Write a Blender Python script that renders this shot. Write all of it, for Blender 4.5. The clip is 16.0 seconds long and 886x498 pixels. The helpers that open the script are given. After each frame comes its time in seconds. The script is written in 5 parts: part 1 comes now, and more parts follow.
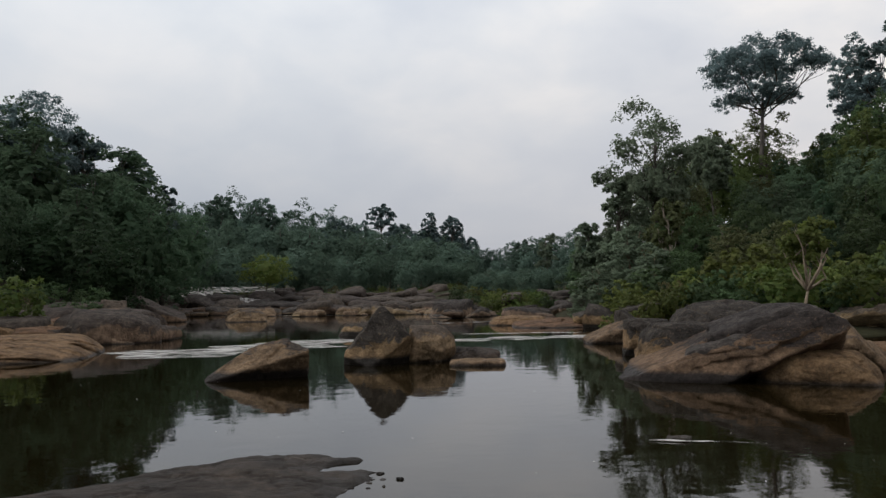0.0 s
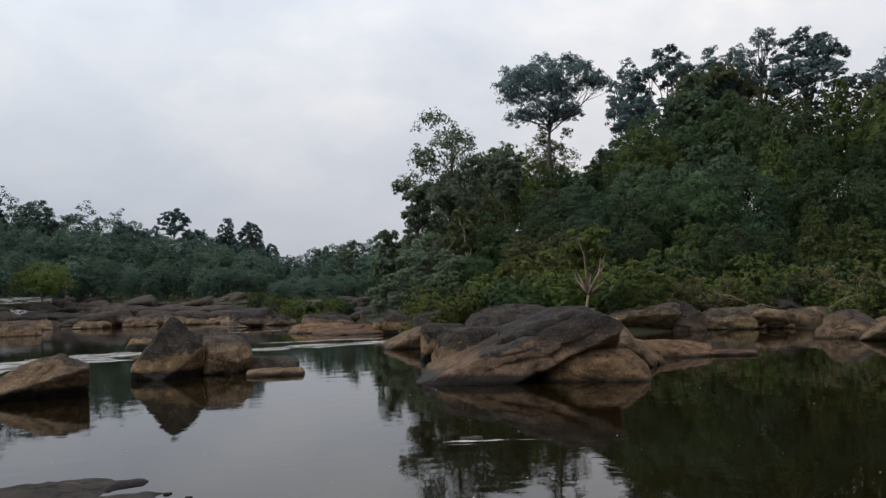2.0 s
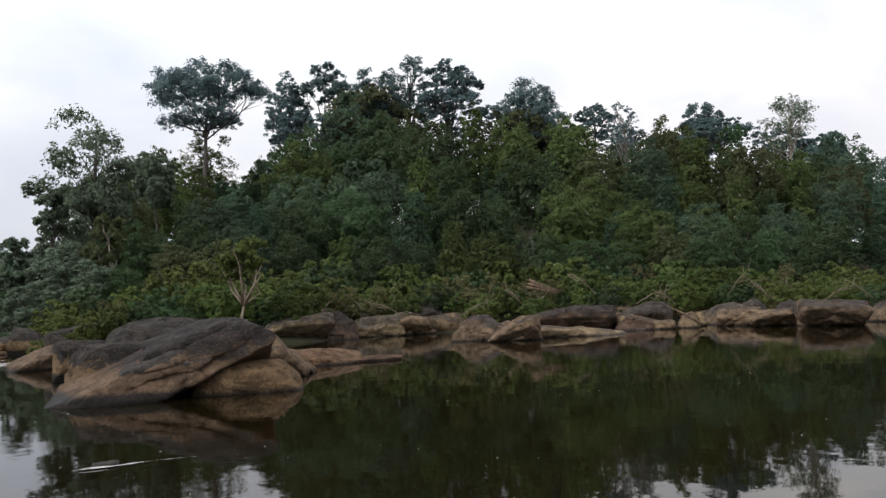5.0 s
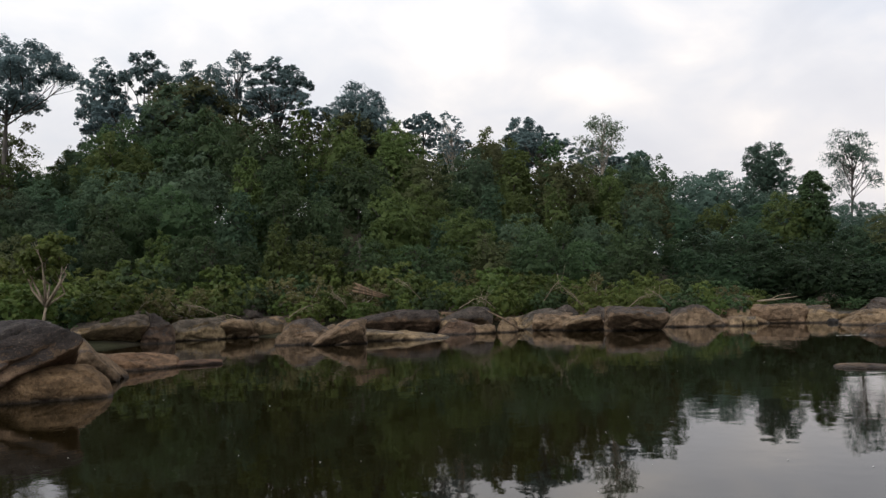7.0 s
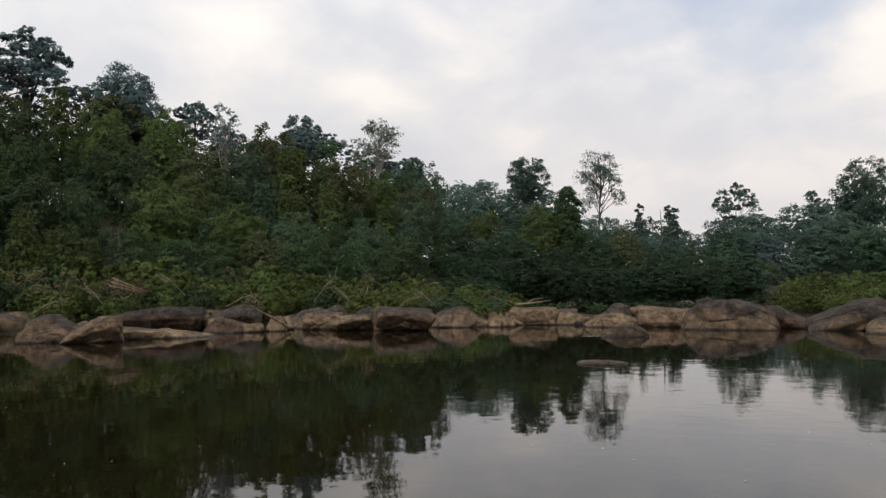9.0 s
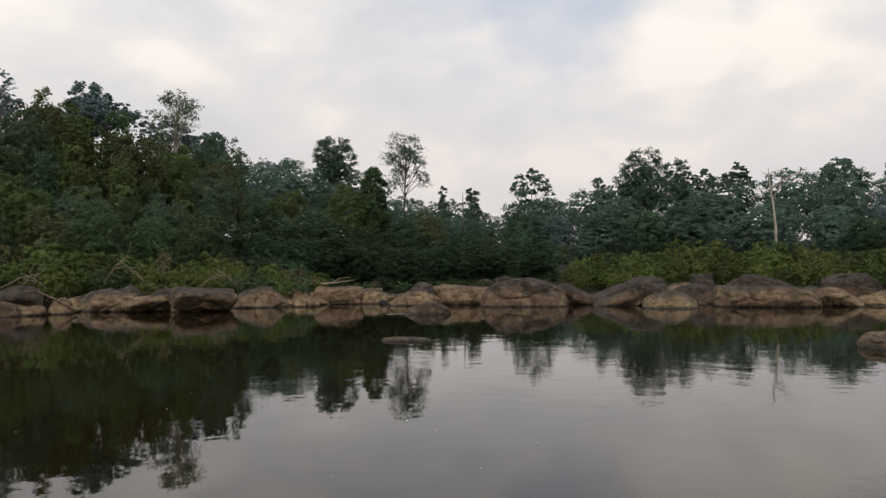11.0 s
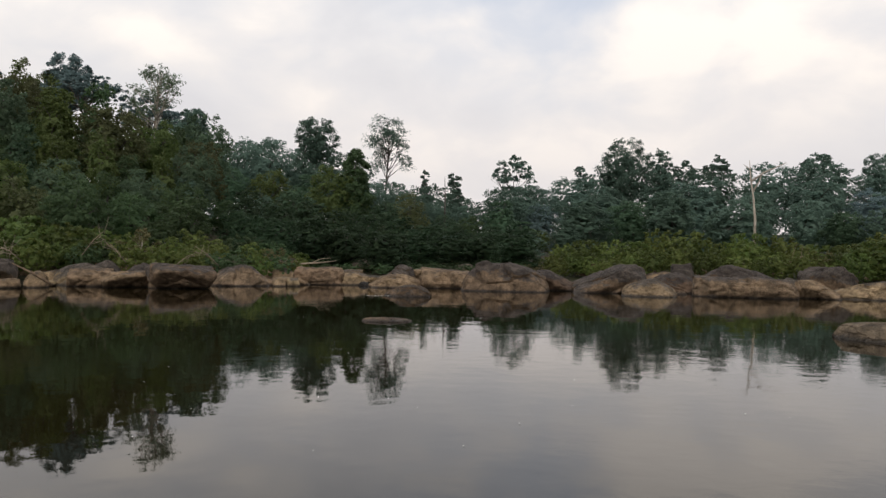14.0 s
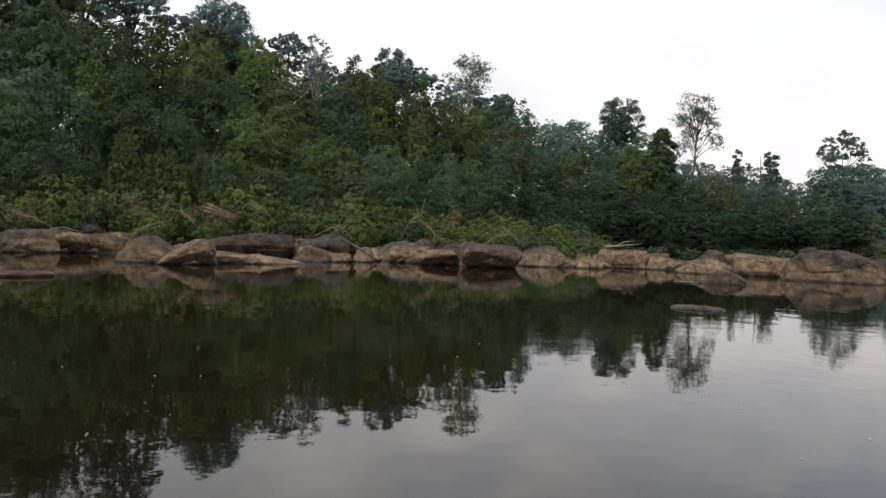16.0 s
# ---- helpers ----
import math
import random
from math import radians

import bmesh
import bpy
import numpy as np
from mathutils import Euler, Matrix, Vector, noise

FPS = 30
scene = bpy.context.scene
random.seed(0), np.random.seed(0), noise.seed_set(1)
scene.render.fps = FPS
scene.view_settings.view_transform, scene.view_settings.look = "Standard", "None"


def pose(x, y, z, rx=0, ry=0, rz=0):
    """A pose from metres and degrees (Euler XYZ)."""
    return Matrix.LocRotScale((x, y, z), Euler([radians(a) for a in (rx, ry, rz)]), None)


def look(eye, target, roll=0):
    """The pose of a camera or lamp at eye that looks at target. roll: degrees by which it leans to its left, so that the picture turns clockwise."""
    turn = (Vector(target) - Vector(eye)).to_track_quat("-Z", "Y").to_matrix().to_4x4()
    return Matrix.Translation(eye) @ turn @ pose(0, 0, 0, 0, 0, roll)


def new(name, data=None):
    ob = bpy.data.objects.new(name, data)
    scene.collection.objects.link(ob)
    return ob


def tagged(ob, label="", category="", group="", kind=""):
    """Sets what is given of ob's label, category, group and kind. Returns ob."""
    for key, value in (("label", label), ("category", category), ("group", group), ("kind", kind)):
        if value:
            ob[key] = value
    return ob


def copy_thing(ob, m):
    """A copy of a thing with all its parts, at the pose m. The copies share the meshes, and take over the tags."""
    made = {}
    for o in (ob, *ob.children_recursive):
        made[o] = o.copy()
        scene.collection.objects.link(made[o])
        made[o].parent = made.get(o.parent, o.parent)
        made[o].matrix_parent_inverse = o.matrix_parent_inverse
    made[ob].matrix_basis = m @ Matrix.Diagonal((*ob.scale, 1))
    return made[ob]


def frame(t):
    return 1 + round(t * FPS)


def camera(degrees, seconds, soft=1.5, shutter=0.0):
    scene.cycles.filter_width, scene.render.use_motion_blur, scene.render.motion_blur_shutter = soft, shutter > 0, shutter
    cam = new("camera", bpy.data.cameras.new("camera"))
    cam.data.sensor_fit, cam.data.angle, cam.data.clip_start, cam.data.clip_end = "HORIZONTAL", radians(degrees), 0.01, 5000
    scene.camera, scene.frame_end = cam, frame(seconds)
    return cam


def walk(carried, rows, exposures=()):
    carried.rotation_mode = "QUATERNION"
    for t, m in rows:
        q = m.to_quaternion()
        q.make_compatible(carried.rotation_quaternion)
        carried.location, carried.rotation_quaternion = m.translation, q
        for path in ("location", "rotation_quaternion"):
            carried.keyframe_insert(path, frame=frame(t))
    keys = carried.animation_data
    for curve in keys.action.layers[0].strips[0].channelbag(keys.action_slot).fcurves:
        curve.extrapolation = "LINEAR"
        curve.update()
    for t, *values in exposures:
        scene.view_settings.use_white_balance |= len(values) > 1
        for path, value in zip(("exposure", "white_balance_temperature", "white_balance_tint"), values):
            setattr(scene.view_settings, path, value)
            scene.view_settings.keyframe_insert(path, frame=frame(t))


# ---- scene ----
cam = camera(57.71, 16.0, soft=1.38)
PATH = [
    (0.0, pose(-0.000, 0.000, 1.800, 93.22, 0.76, 0.06)),
    (0.5, pose(-0.011, 0.005, 1.808, 93.37, 0.76, -2.54)),
    (1.0, pose(-0.011, -0.012, 1.819, 93.33, 0.91, -5.05)),
    (1.5, pose(0.017, -0.031, 1.806, 93.39, 1.56, -10.10)),
    (2.0, pose(0.050, -0.012, 1.813, 93.41, 1.56, -14.00)),
    (2.5, pose(0.067, -0.003, 1.812, 93.28, 1.63, -16.12)),
    (3.0, pose(0.067, -0.005, 1.801, 93.01, 1.51, -18.90)),
    (3.5, pose(0.094, -0.022, 1.791, 93.05, 1.56, -21.46)),
    (4.0, pose(0.114, -0.043, 1.787, 93.18, 1.96, -27.04)),
    (4.5, pose(0.157, -0.034, 1.790, 93.23, 2.26, -33.10)),
    (4.7, pose(0.181, -0.023, 1.783, 93.28, 2.39, -35.22)),
    (6.8, pose(0.136, -0.022, 1.787, 93.22, 2.17, -49.03)),
    (7.0, pose(0.138, -0.043, 1.782, 93.15, 1.85, -50.32)),
    (7.5, pose(0.150, -0.057, 1.774, 93.16, 1.05, -53.11)),
    (8.0, pose(0.125, -0.059, 1.756, 93.15, 0.55, -58.18)),
    (8.5, pose(0.119, -0.069, 1.738, 93.07, 0.54, -61.80)),
    (9.0, pose(0.069, -0.116, 1.710, 92.90, 0.57, -66.44)),
    (9.5, pose(0.078, -0.118, 1.717, 92.76, 0.52, -70.50)),
    (10.0, pose(0.086, -0.108, 1.719, 92.61, 0.83, -76.15)),
    (10.2, pose(0.082, -0.108, 1.714, 92.38, 1.08, -77.24)),
    (12.3, pose(0.013, -0.110, 1.602, 90.46, -0.36, -84.92)),
    (12.5, pose(0.008, -0.112, 1.598, 90.51, -0.07, -85.72)),
    (13.0, pose(0.025, -0.113, 1.591, 90.41, -0.16, -86.15)),
    (13.5, pose(0.064, -0.074, 1.589, 90.33, -0.67, -84.87)),
    (14.0, pose(0.134, -0.035, 1.589, 90.28, -0.84, -81.65)),
    (14.5, pose(0.230, -0.007, 1.585, 90.11, -1.13, -76.84)),
    (15.0, pose(0.312, 0.065, 1.580, 89.74, -1.50, -70.48)),
    (15.5, pose(0.381, 0.151, 1.563, 89.20, -1.54, -64.43)),
    (16.0, pose(0.429, 0.191, 1.579, 88.52, -1.81, -60.42)),
]
walk(cam, PATH, exposures=[(0.0, -0.12, 6300, 10), (1.5, -0.08, 6200, 10), (2.0, -0.04, 6130, 10), (3.5, 0.28, 6050, 10), (4.5, 0.32, 6070, 10), (7.0, 0.12, 6180, 10), (9.0, -0.04, 6270, 10),
                           (12.5, -0.09, 6470, 10), (14.5, 0.14, 6350, 10), (16.0, 0.38, 6200, 10)])

# ---------------- sky and light ----------------
SUN_AZ, SUN_EL = -88.0, 32.0          # degrees, clockwise from +y


def link(tree, a, b):
    tree.links.new(a, b)


def node(tree, kind, **values):
    n = tree.nodes.new(kind)
    for key, value in values.items():
        n.inputs[key].default_value = value
    return n


def math_node(tree, op, a, b=None, clamp=False):
    n = tree.nodes.new("ShaderNodeMath")
    n.operation, n.use_clamp = op, clamp
    for i, v in enumerate((a, b)):
        if v is None:
            continue
        if isinstance(v, (int, float)):
            n.inputs[i].default_value = v
        else:
            link(tree, v, n.inputs[i])
    return n.outputs[0]


def mix_node(tree, fac, a, b, blend="MIX"):
    n = tree.nodes.new("ShaderNodeMix")
    n.data_type, n.blend_type = "RGBA", blend
    for sock, v in ((n.inputs[0], fac), (n.inputs[6], a), (n.inputs[7], b)):
        if isinstance(v, (int, float)):
            sock.default_value = v
        elif isinstance(v, tuple):
            sock.default_value = (*v, 1.0)
        else:
            link(tree, v, sock)
    return n.outputs[2]


def ramp_node(tree, fac, stops):
    n = tree.nodes.new("ShaderNodeValToRGB")
    els = n.color_ramp.elements
    while len(els) < len(stops):
        els.new(0.5)
    for e, (p, c) in zip(els, stops):
        e.position = p
        e.color = (*c, 1.0) if isinstance(c, tuple) else (c, c, c, 1.0)
    link(tree, fac, n.inputs[0])
    return n.outputs[0]


def noise_node(tree, vector, scale, detail=4.0, rough=0.55, distort=0.0):
    n = node(tree, "ShaderNodeTexNoise", Scale=scale, Detail=detail, Roughness=rough, Distortion=distort)
    if vector is not None:
        link(tree, vector, n.inputs["Vector"])
    return n.outputs["Fac"]


def build_world():
    world = bpy.data.worlds.new("overcast_sky")
    scene.world = world
    world.use_nodes = True
    t = world.node_tree
    t.nodes.clear()
    out, bg = t.nodes.new("ShaderNodeOutputWorld"), t.nodes.new("ShaderNodeBackground")
    coord = t.nodes.new("ShaderNodeTexCoord")
    sep = t.nodes.new("ShaderNodeSeparateXYZ")
    link(t, coord.outputs["Generated"], sep.inputs[0])
    # the blue above the clouds
    sky = t.nodes.new("ShaderNodeTexSky")
    sky.sky_type, sky.sun_disc = "NISHITA", False
    sky.sun_elevation, sky.sun_rotation = radians(SUN_EL), radians(SUN_AZ)
    blue = mix_node(t, 1.0, sky.outputs[0], (0.13, 0.13, 0.13), "MULTIPLY")
    # cloud layer, foreshortened towards the horizon
    up = math_node(t, "ADD", math_node(t, "MAXIMUM", sep.outputs[2], 0.0), 0.42)
    comb = t.nodes.new("ShaderNodeCombineXYZ")
    link(t, math_node(t, "DIVIDE", sep.outputs[0], up), comb.inputs[0])
    link(t, math_node(t, "DIVIDE", sep.outputs[1], up), comb.inputs[1])
    big = noise_node(t, comb.outputs[0], 1.9, 4.0, 0.46, 0.3)
    fine = noise_node(t, comb.outputs[0], 4.6, 5.0, 0.5, 0.3)
    lumps = math_node(t, "ADD", math_node(t, "MULTIPLY", big, 0.60), math_node(t, "MULTIPLY", fine, 0.40))
    east = math_node(t, "MULTIPLY_ADD", sep.outputs[0], 0.75)
    east.node.inputs[2].default_value = 0.22
    east.node.use_clamp = True
    even = ramp_node(t, lumps, [(0.34, (0.76, 0.80, 0.86)), (0.50, (0.90, 0.92, 0.94)), (0.66, (1.08, 1.05, 1.02))])
    broken = ramp_node(t, lumps, [(0.38, (0.72, 0.72, 0.75)), (0.48, (0.85, 0.83, 0.83)), (0.54, (0.99, 0.93, 0.88)), (0.61, (1.24, 1.12, 0.99))])
    cloud = mix_node(t, east, even, broken)
    # the cloud thins to blue high in the east
    gap = t.nodes.new("ShaderNodeVectorMath")
    gap.operation = "DOT_PRODUCT"
    link(t, coord.outputs["Generated"], gap.inputs[0])
    gap.inputs[1].default_value = (0.905, -0.02, 0.425)
    thin = math_node(t, "MULTIPLY", ramp_node(t, gap.outputs["Value"], [(0.955, 0.0), (0.992, 0.42)]), ramp_node(t, lumps, [(0.44, 1.0), (0.56, 0.15)]))
    high = mix_node(t, thin, cloud, blue)
    # dull grey-blue low in the north, paler and warmer to the east
    low = mix_node(t, east, (0.39, 0.415, 0.46), (0.79, 0.735, 0.71))
    lift = ramp_node(t, sep.outputs[2], [(0.02, 0.0), (0.36, 1.0)])
    colour = mix_node(t, lift, low, high)
    link(t, colour, bg.inputs[0])
    bg.inputs[1].default_value = 1.0
    link(t, bg.outputs[0], out.inputs[0])


build_world()

sun_data = bpy.data.lights.new("sun", "SUN")
sun_data.energy, sun_data.angle, sun_data.color = 1.3, radians(25), (1.0, 0.95, 0.87)
sun = new("sun", sun_data)
_a, _e = radians(SUN_AZ), radians(SUN_EL)
sun.matrix_world = look((60 * math.sin(_a), 60 * math.cos(_a), 60), (60 * math.sin(_a) - 50 * math.sin(_a) * math.cos(_e), 60 * math.cos(_a) - 50 * math.cos(_a) * math.cos(_e), 60 - 50 * math.sin(_e)))


# ---------------- materials ----------------
def material(name):
    m = bpy.data.materials.new(name)
    m.use_nodes = True
    t = m.node_tree
    t.nodes.clear()
    out, bsdf = t.nodes.new("ShaderNodeOutputMaterial"), t.nodes.new("ShaderNodeBsdfPrincipled")
    link(t, bsdf.outputs[0], out.inputs[0])
    return m, t, bsdf, out


def bump(t, bsdf, height, strength, distance):
    b = node(t, "ShaderNodeBump", Strength=strength, Distance=distance)
    link(t, height, b.inputs["Height"])
    link(t, b.outputs[0], bsdf.inputs["Normal"])


def rock_material(name, crust, pale, line, spread, wear=0.5, wet_line=0.06):
    """Weathered gneiss: a dark lichen crust above the flood line, bleached stone below it, a wet dark foot at the water."""
    m, t, bsdf, _ = material(name)
    geo = t.nodes.new("ShaderNodeNewGeometry")
    pos = geo.outputs["Position"]
    sep = t.nodes.new("ShaderNodeSeparateXYZ")
    link(t, pos, sep.inputs[0])
    info = t.nodes.new("ShaderNodeObjectInfo")
    large = noise_node(t, pos, 0.9, 5.0, 0.6, 0.3)
    mid = noise_node(t, pos, 3.5, 6.0, 0.65, 0.4)
    grain = noise_node(t, pos, 17.0, 6.0, 0.75)
    # streaks that run down the stone
    mapping = t.nodes.new("ShaderNodeMapping")
    mapping.inputs["Scale"].default_value = (2.2, 2.2, 0.35)
    link(t, pos, mapping.inputs[0])
    streak = noise_node(t, mapping.outputs[0], 2.4, 5.0, 0.6, 0.2)
    # height above the flood line, broken up at every scale
    up = math_node(t, "SUBTRACT", sep.outputs[2], line)
    for pattern, share in ((large, 3.4 * spread + 0.2), (streak, 1.3 * spread), (mid, 2.6 * spread), (grain, 2.2 * spread)):
        up = math_node(t, "ADD", up, math_node(t, "MULTIPLY", math_node(t, "SUBTRACT", pattern, 0.5), share))
    up = math_node(t, "ADD", up, math_node(t, "MULTIPLY", math_node(t, "SUBTRACT", info.outputs["Random"], 0.5), spread * 1.3))
    facing = t.nodes.new("ShaderNodeSeparateXYZ")
    link(t, geo.outputs["Normal"], facing.inputs[0])
    up = math_node(t, "ADD", up, math_node(t, "MULTIPLY", math_node(t, "SUBTRACT", facing.outputs[2], 0.35), 0.9 * spread))
    crusted = math_node(t, "MULTIPLY_ADD", up, 4.0 / spread, clamp=True)
    crusted.node.inputs[2].default_value = 0.5
    dark = mix_node(t, ramp_node(t, mid, [(0.35, 0.0), (0.68, 1.0)]), tuple(c * 0.62 for c in crust), tuple(min(1, c * 1.7) for c in crust))
    light = mix_node(t, ramp_node(t, mid, [(0.33, 0.0), (0.66, 1.0)]), tuple(c * 0.55 for c in pale), tuple(min(1, c * 1.35) for c in pale))
    worn = math_node(t, "MULTIPLY", ramp_node(t, grain, [(0.56, 0.0), (0.70, 1.0)]), wear)
    dark = mix_node(t, worn, dark, tuple(c * 0.9 for c in pale))
    spots = ramp_node(t, mid, [(0.60, 0.0), (0.70, 1.0)])
    light = mix_node(t, math_node(t, "MULTIPLY", spots, 0.55), light, tuple(c * 1.2 for c in crust))
    colour = mix_node(t, crusted, light, dark)
    wet = math_node(t, "ADD", sep.outputs[2], math_node(t, "MULTIPLY", math_node(t, "SUBTRACT", mid, 0.5), 0.12))
    foot = ramp_node(t, wet, [(max(0.0, wet_line - 0.035), 1.0), (wet_line + 0.05, 0.0)])
    colour = mix_node(t, foot, colour, tuple(c * 0.7 for c in crust))
    speck = noise_node(t, pos, 42.0, 4.0, 0.7)
    colour = mix_node(t, 1.0, colour, ramp_node(t, grain, [(0.34, 0.68), (0.50, 1.0), (0.66, 1.36)]), "MULTIPLY")
    colour = mix_node(t, 1.0, colour, ramp_node(t, noise_node(t, pos, 1.9, 3.0, 0.5, 0.8), [(0.36, 0.66), (0.50, 1.0), (0.64, 1.34)]), "MULTIPLY")
    colour = mix_node(t, 1.0, colour, ramp_node(t, speck, [(0.34, 0.82), (0.66, 1.20)]), "MULTIPLY")
    tone = t.nodes.new("ShaderNodeHueSaturation")
    link(t, math_node(t, "MULTIPLY_ADD", info.outputs["Random"], 0.55), tone.inputs["Value"])
    tone.inputs["Value"].links[0].from_node.inputs[2].default_value = 0.72
    link(t, math_node(t, "MULTIPLY_ADD", info.outputs["Random"], 0.02), tone.inputs["Hue"])
    tone.inputs["Hue"].links[0].from_node.inputs[2].default_value = 0.488
    link(t, colour, tone.inputs["Color"])
    link(t, tone.outputs[0], bsdf.inputs["Base Color"])
    link(t, ramp_node(t, foot, [(0.0, 0.85), (1.0, 0.55)]), bsdf.inputs["Roughness"])
    link(t, ramp_node(t, foot, [(0.0, 0.18), (1.0, 0.15)]), bsdf.inputs["Specular IOR Level"])
    relief = math_node(t, "ADD", math_node(t, "MULTIPLY", mid, 1.0), math_node(t, "MULTIPLY", grain, 0.45))
    relief = math_node(t, "ADD", relief, math_node(t, "MULTIPLY", streak, 0.6))
    bump(t, bsdf, relief, 1.0, 0.11)
    return m


ROCK_DARK = rock_material("dark_crusted_gneiss", (0.032, 0.027, 0.023), (0.185, 0.122, 0.068), 0.66, 0.24, wet_line=0.20)
ROCK_GREAT = rock_material("speckled_tan_gneiss", (0.042, 0.034, 0.029), (0.180, 0.124, 0.074), 0.72, 0.42, 0.8, wet_line=0.19)
ROCK_CAP = rock_material("dark_plate_gneiss", (0.048, 0.041, 0.037), (0.120, 0.088, 0.058), 0.2, 0.30, 0.6)
ROCK_SHORE = rock_material("pale_shore_gneiss", (0.074, 0.058, 0.045), (0.215, 0.152, 0.090), 0.95, 0.70)
ROCK_TWO = rock_material("banded_shore_gneiss", (0.064, 0.052, 0.043), (0.180, 0.128, 0.078), 0.66, 0.50)
ROCK_LOW = rock_material("tan_slab_gneiss", (0.060, 0.049, 0.039), (0.138, 0.104, 0.070), 1.2, 0.7)
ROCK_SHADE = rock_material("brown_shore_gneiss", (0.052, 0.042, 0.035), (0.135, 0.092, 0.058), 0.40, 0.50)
ROCK_FAR = rock_material("rapids_gneiss", (0.038, 0.032, 0.028), (0.240, 0.174, 0.118), 0.34, 0.40)
ROCK_LEDGE = rock_material("brown_ledge_gneiss", (0.048, 0.038, 0.031), (0.165, 0.114, 0.076), 0.50, 0.55)
ROCK_SLAB = rock_material("orange_slab_gneiss", (0.048, 0.035, 0.026), (0.150, 0.092, 0.051), 1.6, 0.45)
ROCK_SHELF = rock_material("grey_shelf_gneiss", (0.058, 0.048, 0.040), (0.090, 0.070, 0.052), 0.15, 0.25)


def leaf_material(name, a, b, tone=0.35, shine=0.35):
    m, t, bsdf, out = material(name)
    geo = t.nodes.new("ShaderNodeNewGeometry")
    info = t.nodes.new("ShaderNodeObjectInfo")
    colour = mix_node(t, geo.outputs["Random Per Island"], a, b)
    patch = noise_node(t, geo.outputs["Position"], 0.45, 3.0, 0.6)
    value = math_node(t, "ADD", math_node(t, "MULTIPLY", info.outputs["Random"], tone), math_node(t, "MULTIPLY", patch, 0.9))
    value = math_node(t, "ADD", value, 0.55 - tone * 0.5)
    hue = t.nodes.new("ShaderNodeHueSaturation")
    link(t, value, hue.inputs["Value"])
    link(t, math_node(t, "MULTIPLY_ADD", info.outputs["Random"], 0.03), hue.inputs["Hue"])
    hue.inputs["Hue"].links[0].from_node.inputs[2].default_value = 0.485
    link(t, colour, hue.inputs["Color"])
    link(t, hue.outputs[0], bsdf.inputs["Base Color"])
    bsdf.inputs["Roughness"].default_value = 0.62
    bsdf.inputs["Specular IOR Level"].default_value = shine
    glow = t.nodes.new("ShaderNodeBsdfTranslucent")
    link(t, hue.outputs[0], glow.inputs[0])
    mixer = t.nodes.new("ShaderNodeMixShader")
    mixer.inputs[0].default_value = 0.50
    link(t, bsdf.outputs[0], mixer.inputs[1])
    link(t, glow.outputs[0], mixer.inputs[2])
    link(t, mixer.outputs[0], out.inputs[0])
    return m


# the pale blue of haze is put into the tall trees' leaf colour
LEAF_TALL_HAZED = leaf_material("haze_tinted_canopy_leaves", (0.128, 0.184, 0.186), (0.176, 0.236, 0.230), 0.3, 0.06)
LEAF_FOREST = leaf_material("forest_leaves", (0.058, 0.096, 0.042), (0.092, 0.132, 0.058), 0.6, 0.2)
LEAF_HILL = leaf_material("hillside_leaves", (0.088, 0.134, 0.080), (0.126, 0.174, 0.104), 0.4, 0.08)
LEAF_FRESH = leaf_material("fresh_forest_leaves", (0.088, 0.126, 0.038), (0.130, 0.165, 0.052), 0.5, 0.2)
# next two: leaf green lightened and blued to stand in for distance haze
LEAF_FAR_HAZED = leaf_material("haze_tinted_far_leaves", (0.096, 0.150, 0.116), (0.132, 0.188, 0.146), 0.5, 0.05)
LEAF_MIST = leaf_material("haze_tinted_wood_leaves", (0.108, 0.168, 0.124), (0.146, 0.206, 0.154), 0.4, 0.05)
# forest green darkened: shade of the bank and under-canopy put into the colour
LEAF_SHADE_DARKENED = leaf_material("shade_darkened_leaves", (0.030, 0.055, 0.028), (0.052, 0.080, 0.038), 0.4, 0.2)
LEAF_OLIVE = leaf_material("olive_leaves", (0.088, 0.102, 0.044), (0.130, 0.136, 0.060), 0.5, 0.2)
LEAF_SHRUB = leaf_material("shrub_leaves", (0.068, 0.104, 0.026), (0.122, 0.152, 0.040), 0.6, 0.25)
LEAF_LIME = leaf_material("young_shrub_leaves", (0.100, 0.136, 0.032), (0.165, 0.185, 0.052), 0.5, 0.25)
# pale grey-green leaves of the corner trees, lightened further for haze
LEAF_PALE = leaf_material("haze_paled_grey_green_leaves", (0.150, 0.192, 0.128), (0.200, 0.240, 0.166), 0.3, 0.06)
LEAF_SHADE = leaf_material("shaded_forest_leaves", (0.066, 0.114, 0.066), (0.100, 0.150, 0.088), 0.5, 0.06)
LEAF_DRY = leaf_material("dry_leaves", (0.140, 0.108, 0.048), (0.140, 0.140, 0.056), 0.4)


def bark_material(name, a, b):
    m, t, bsdf, _ = material(name)
    geo = t.nodes.new("ShaderNodeNewGeometry")
    mapping = t.nodes.new("ShaderNodeMapping")
    mapping.inputs["Scale"].default_value = (3.0, 3.0, 0.6)
    link(t, geo.outputs["Position"], mapping.inputs[0])
    n = noise_node(t, mapping.outputs[0], 2.0, 6.0, 0.65, 0.5)
    link(t, mix_node(t, ramp_node(t, n, [(0.35, 0.0), (0.65, 1.0)]), a, b), bsdf.inputs["Base Color"])
    bsdf.inputs["Roughness"].default_value = 0.85
    bump(t, bsdf, n, 0.6, 0.05)
    return m


BARK = bark_material("grey_brown_bark", (0.052, 0.044, 0.038), (0.125, 0.106, 0.090))
BARK_TAN = bark_material("tan_bark", (0.15, 0.115, 0.08), (0.34, 0.27, 0.19))
BARK_PALE = bark_material("pale_bark", (0.26, 0.21, 0.16), (0.48, 0.42, 0.35))
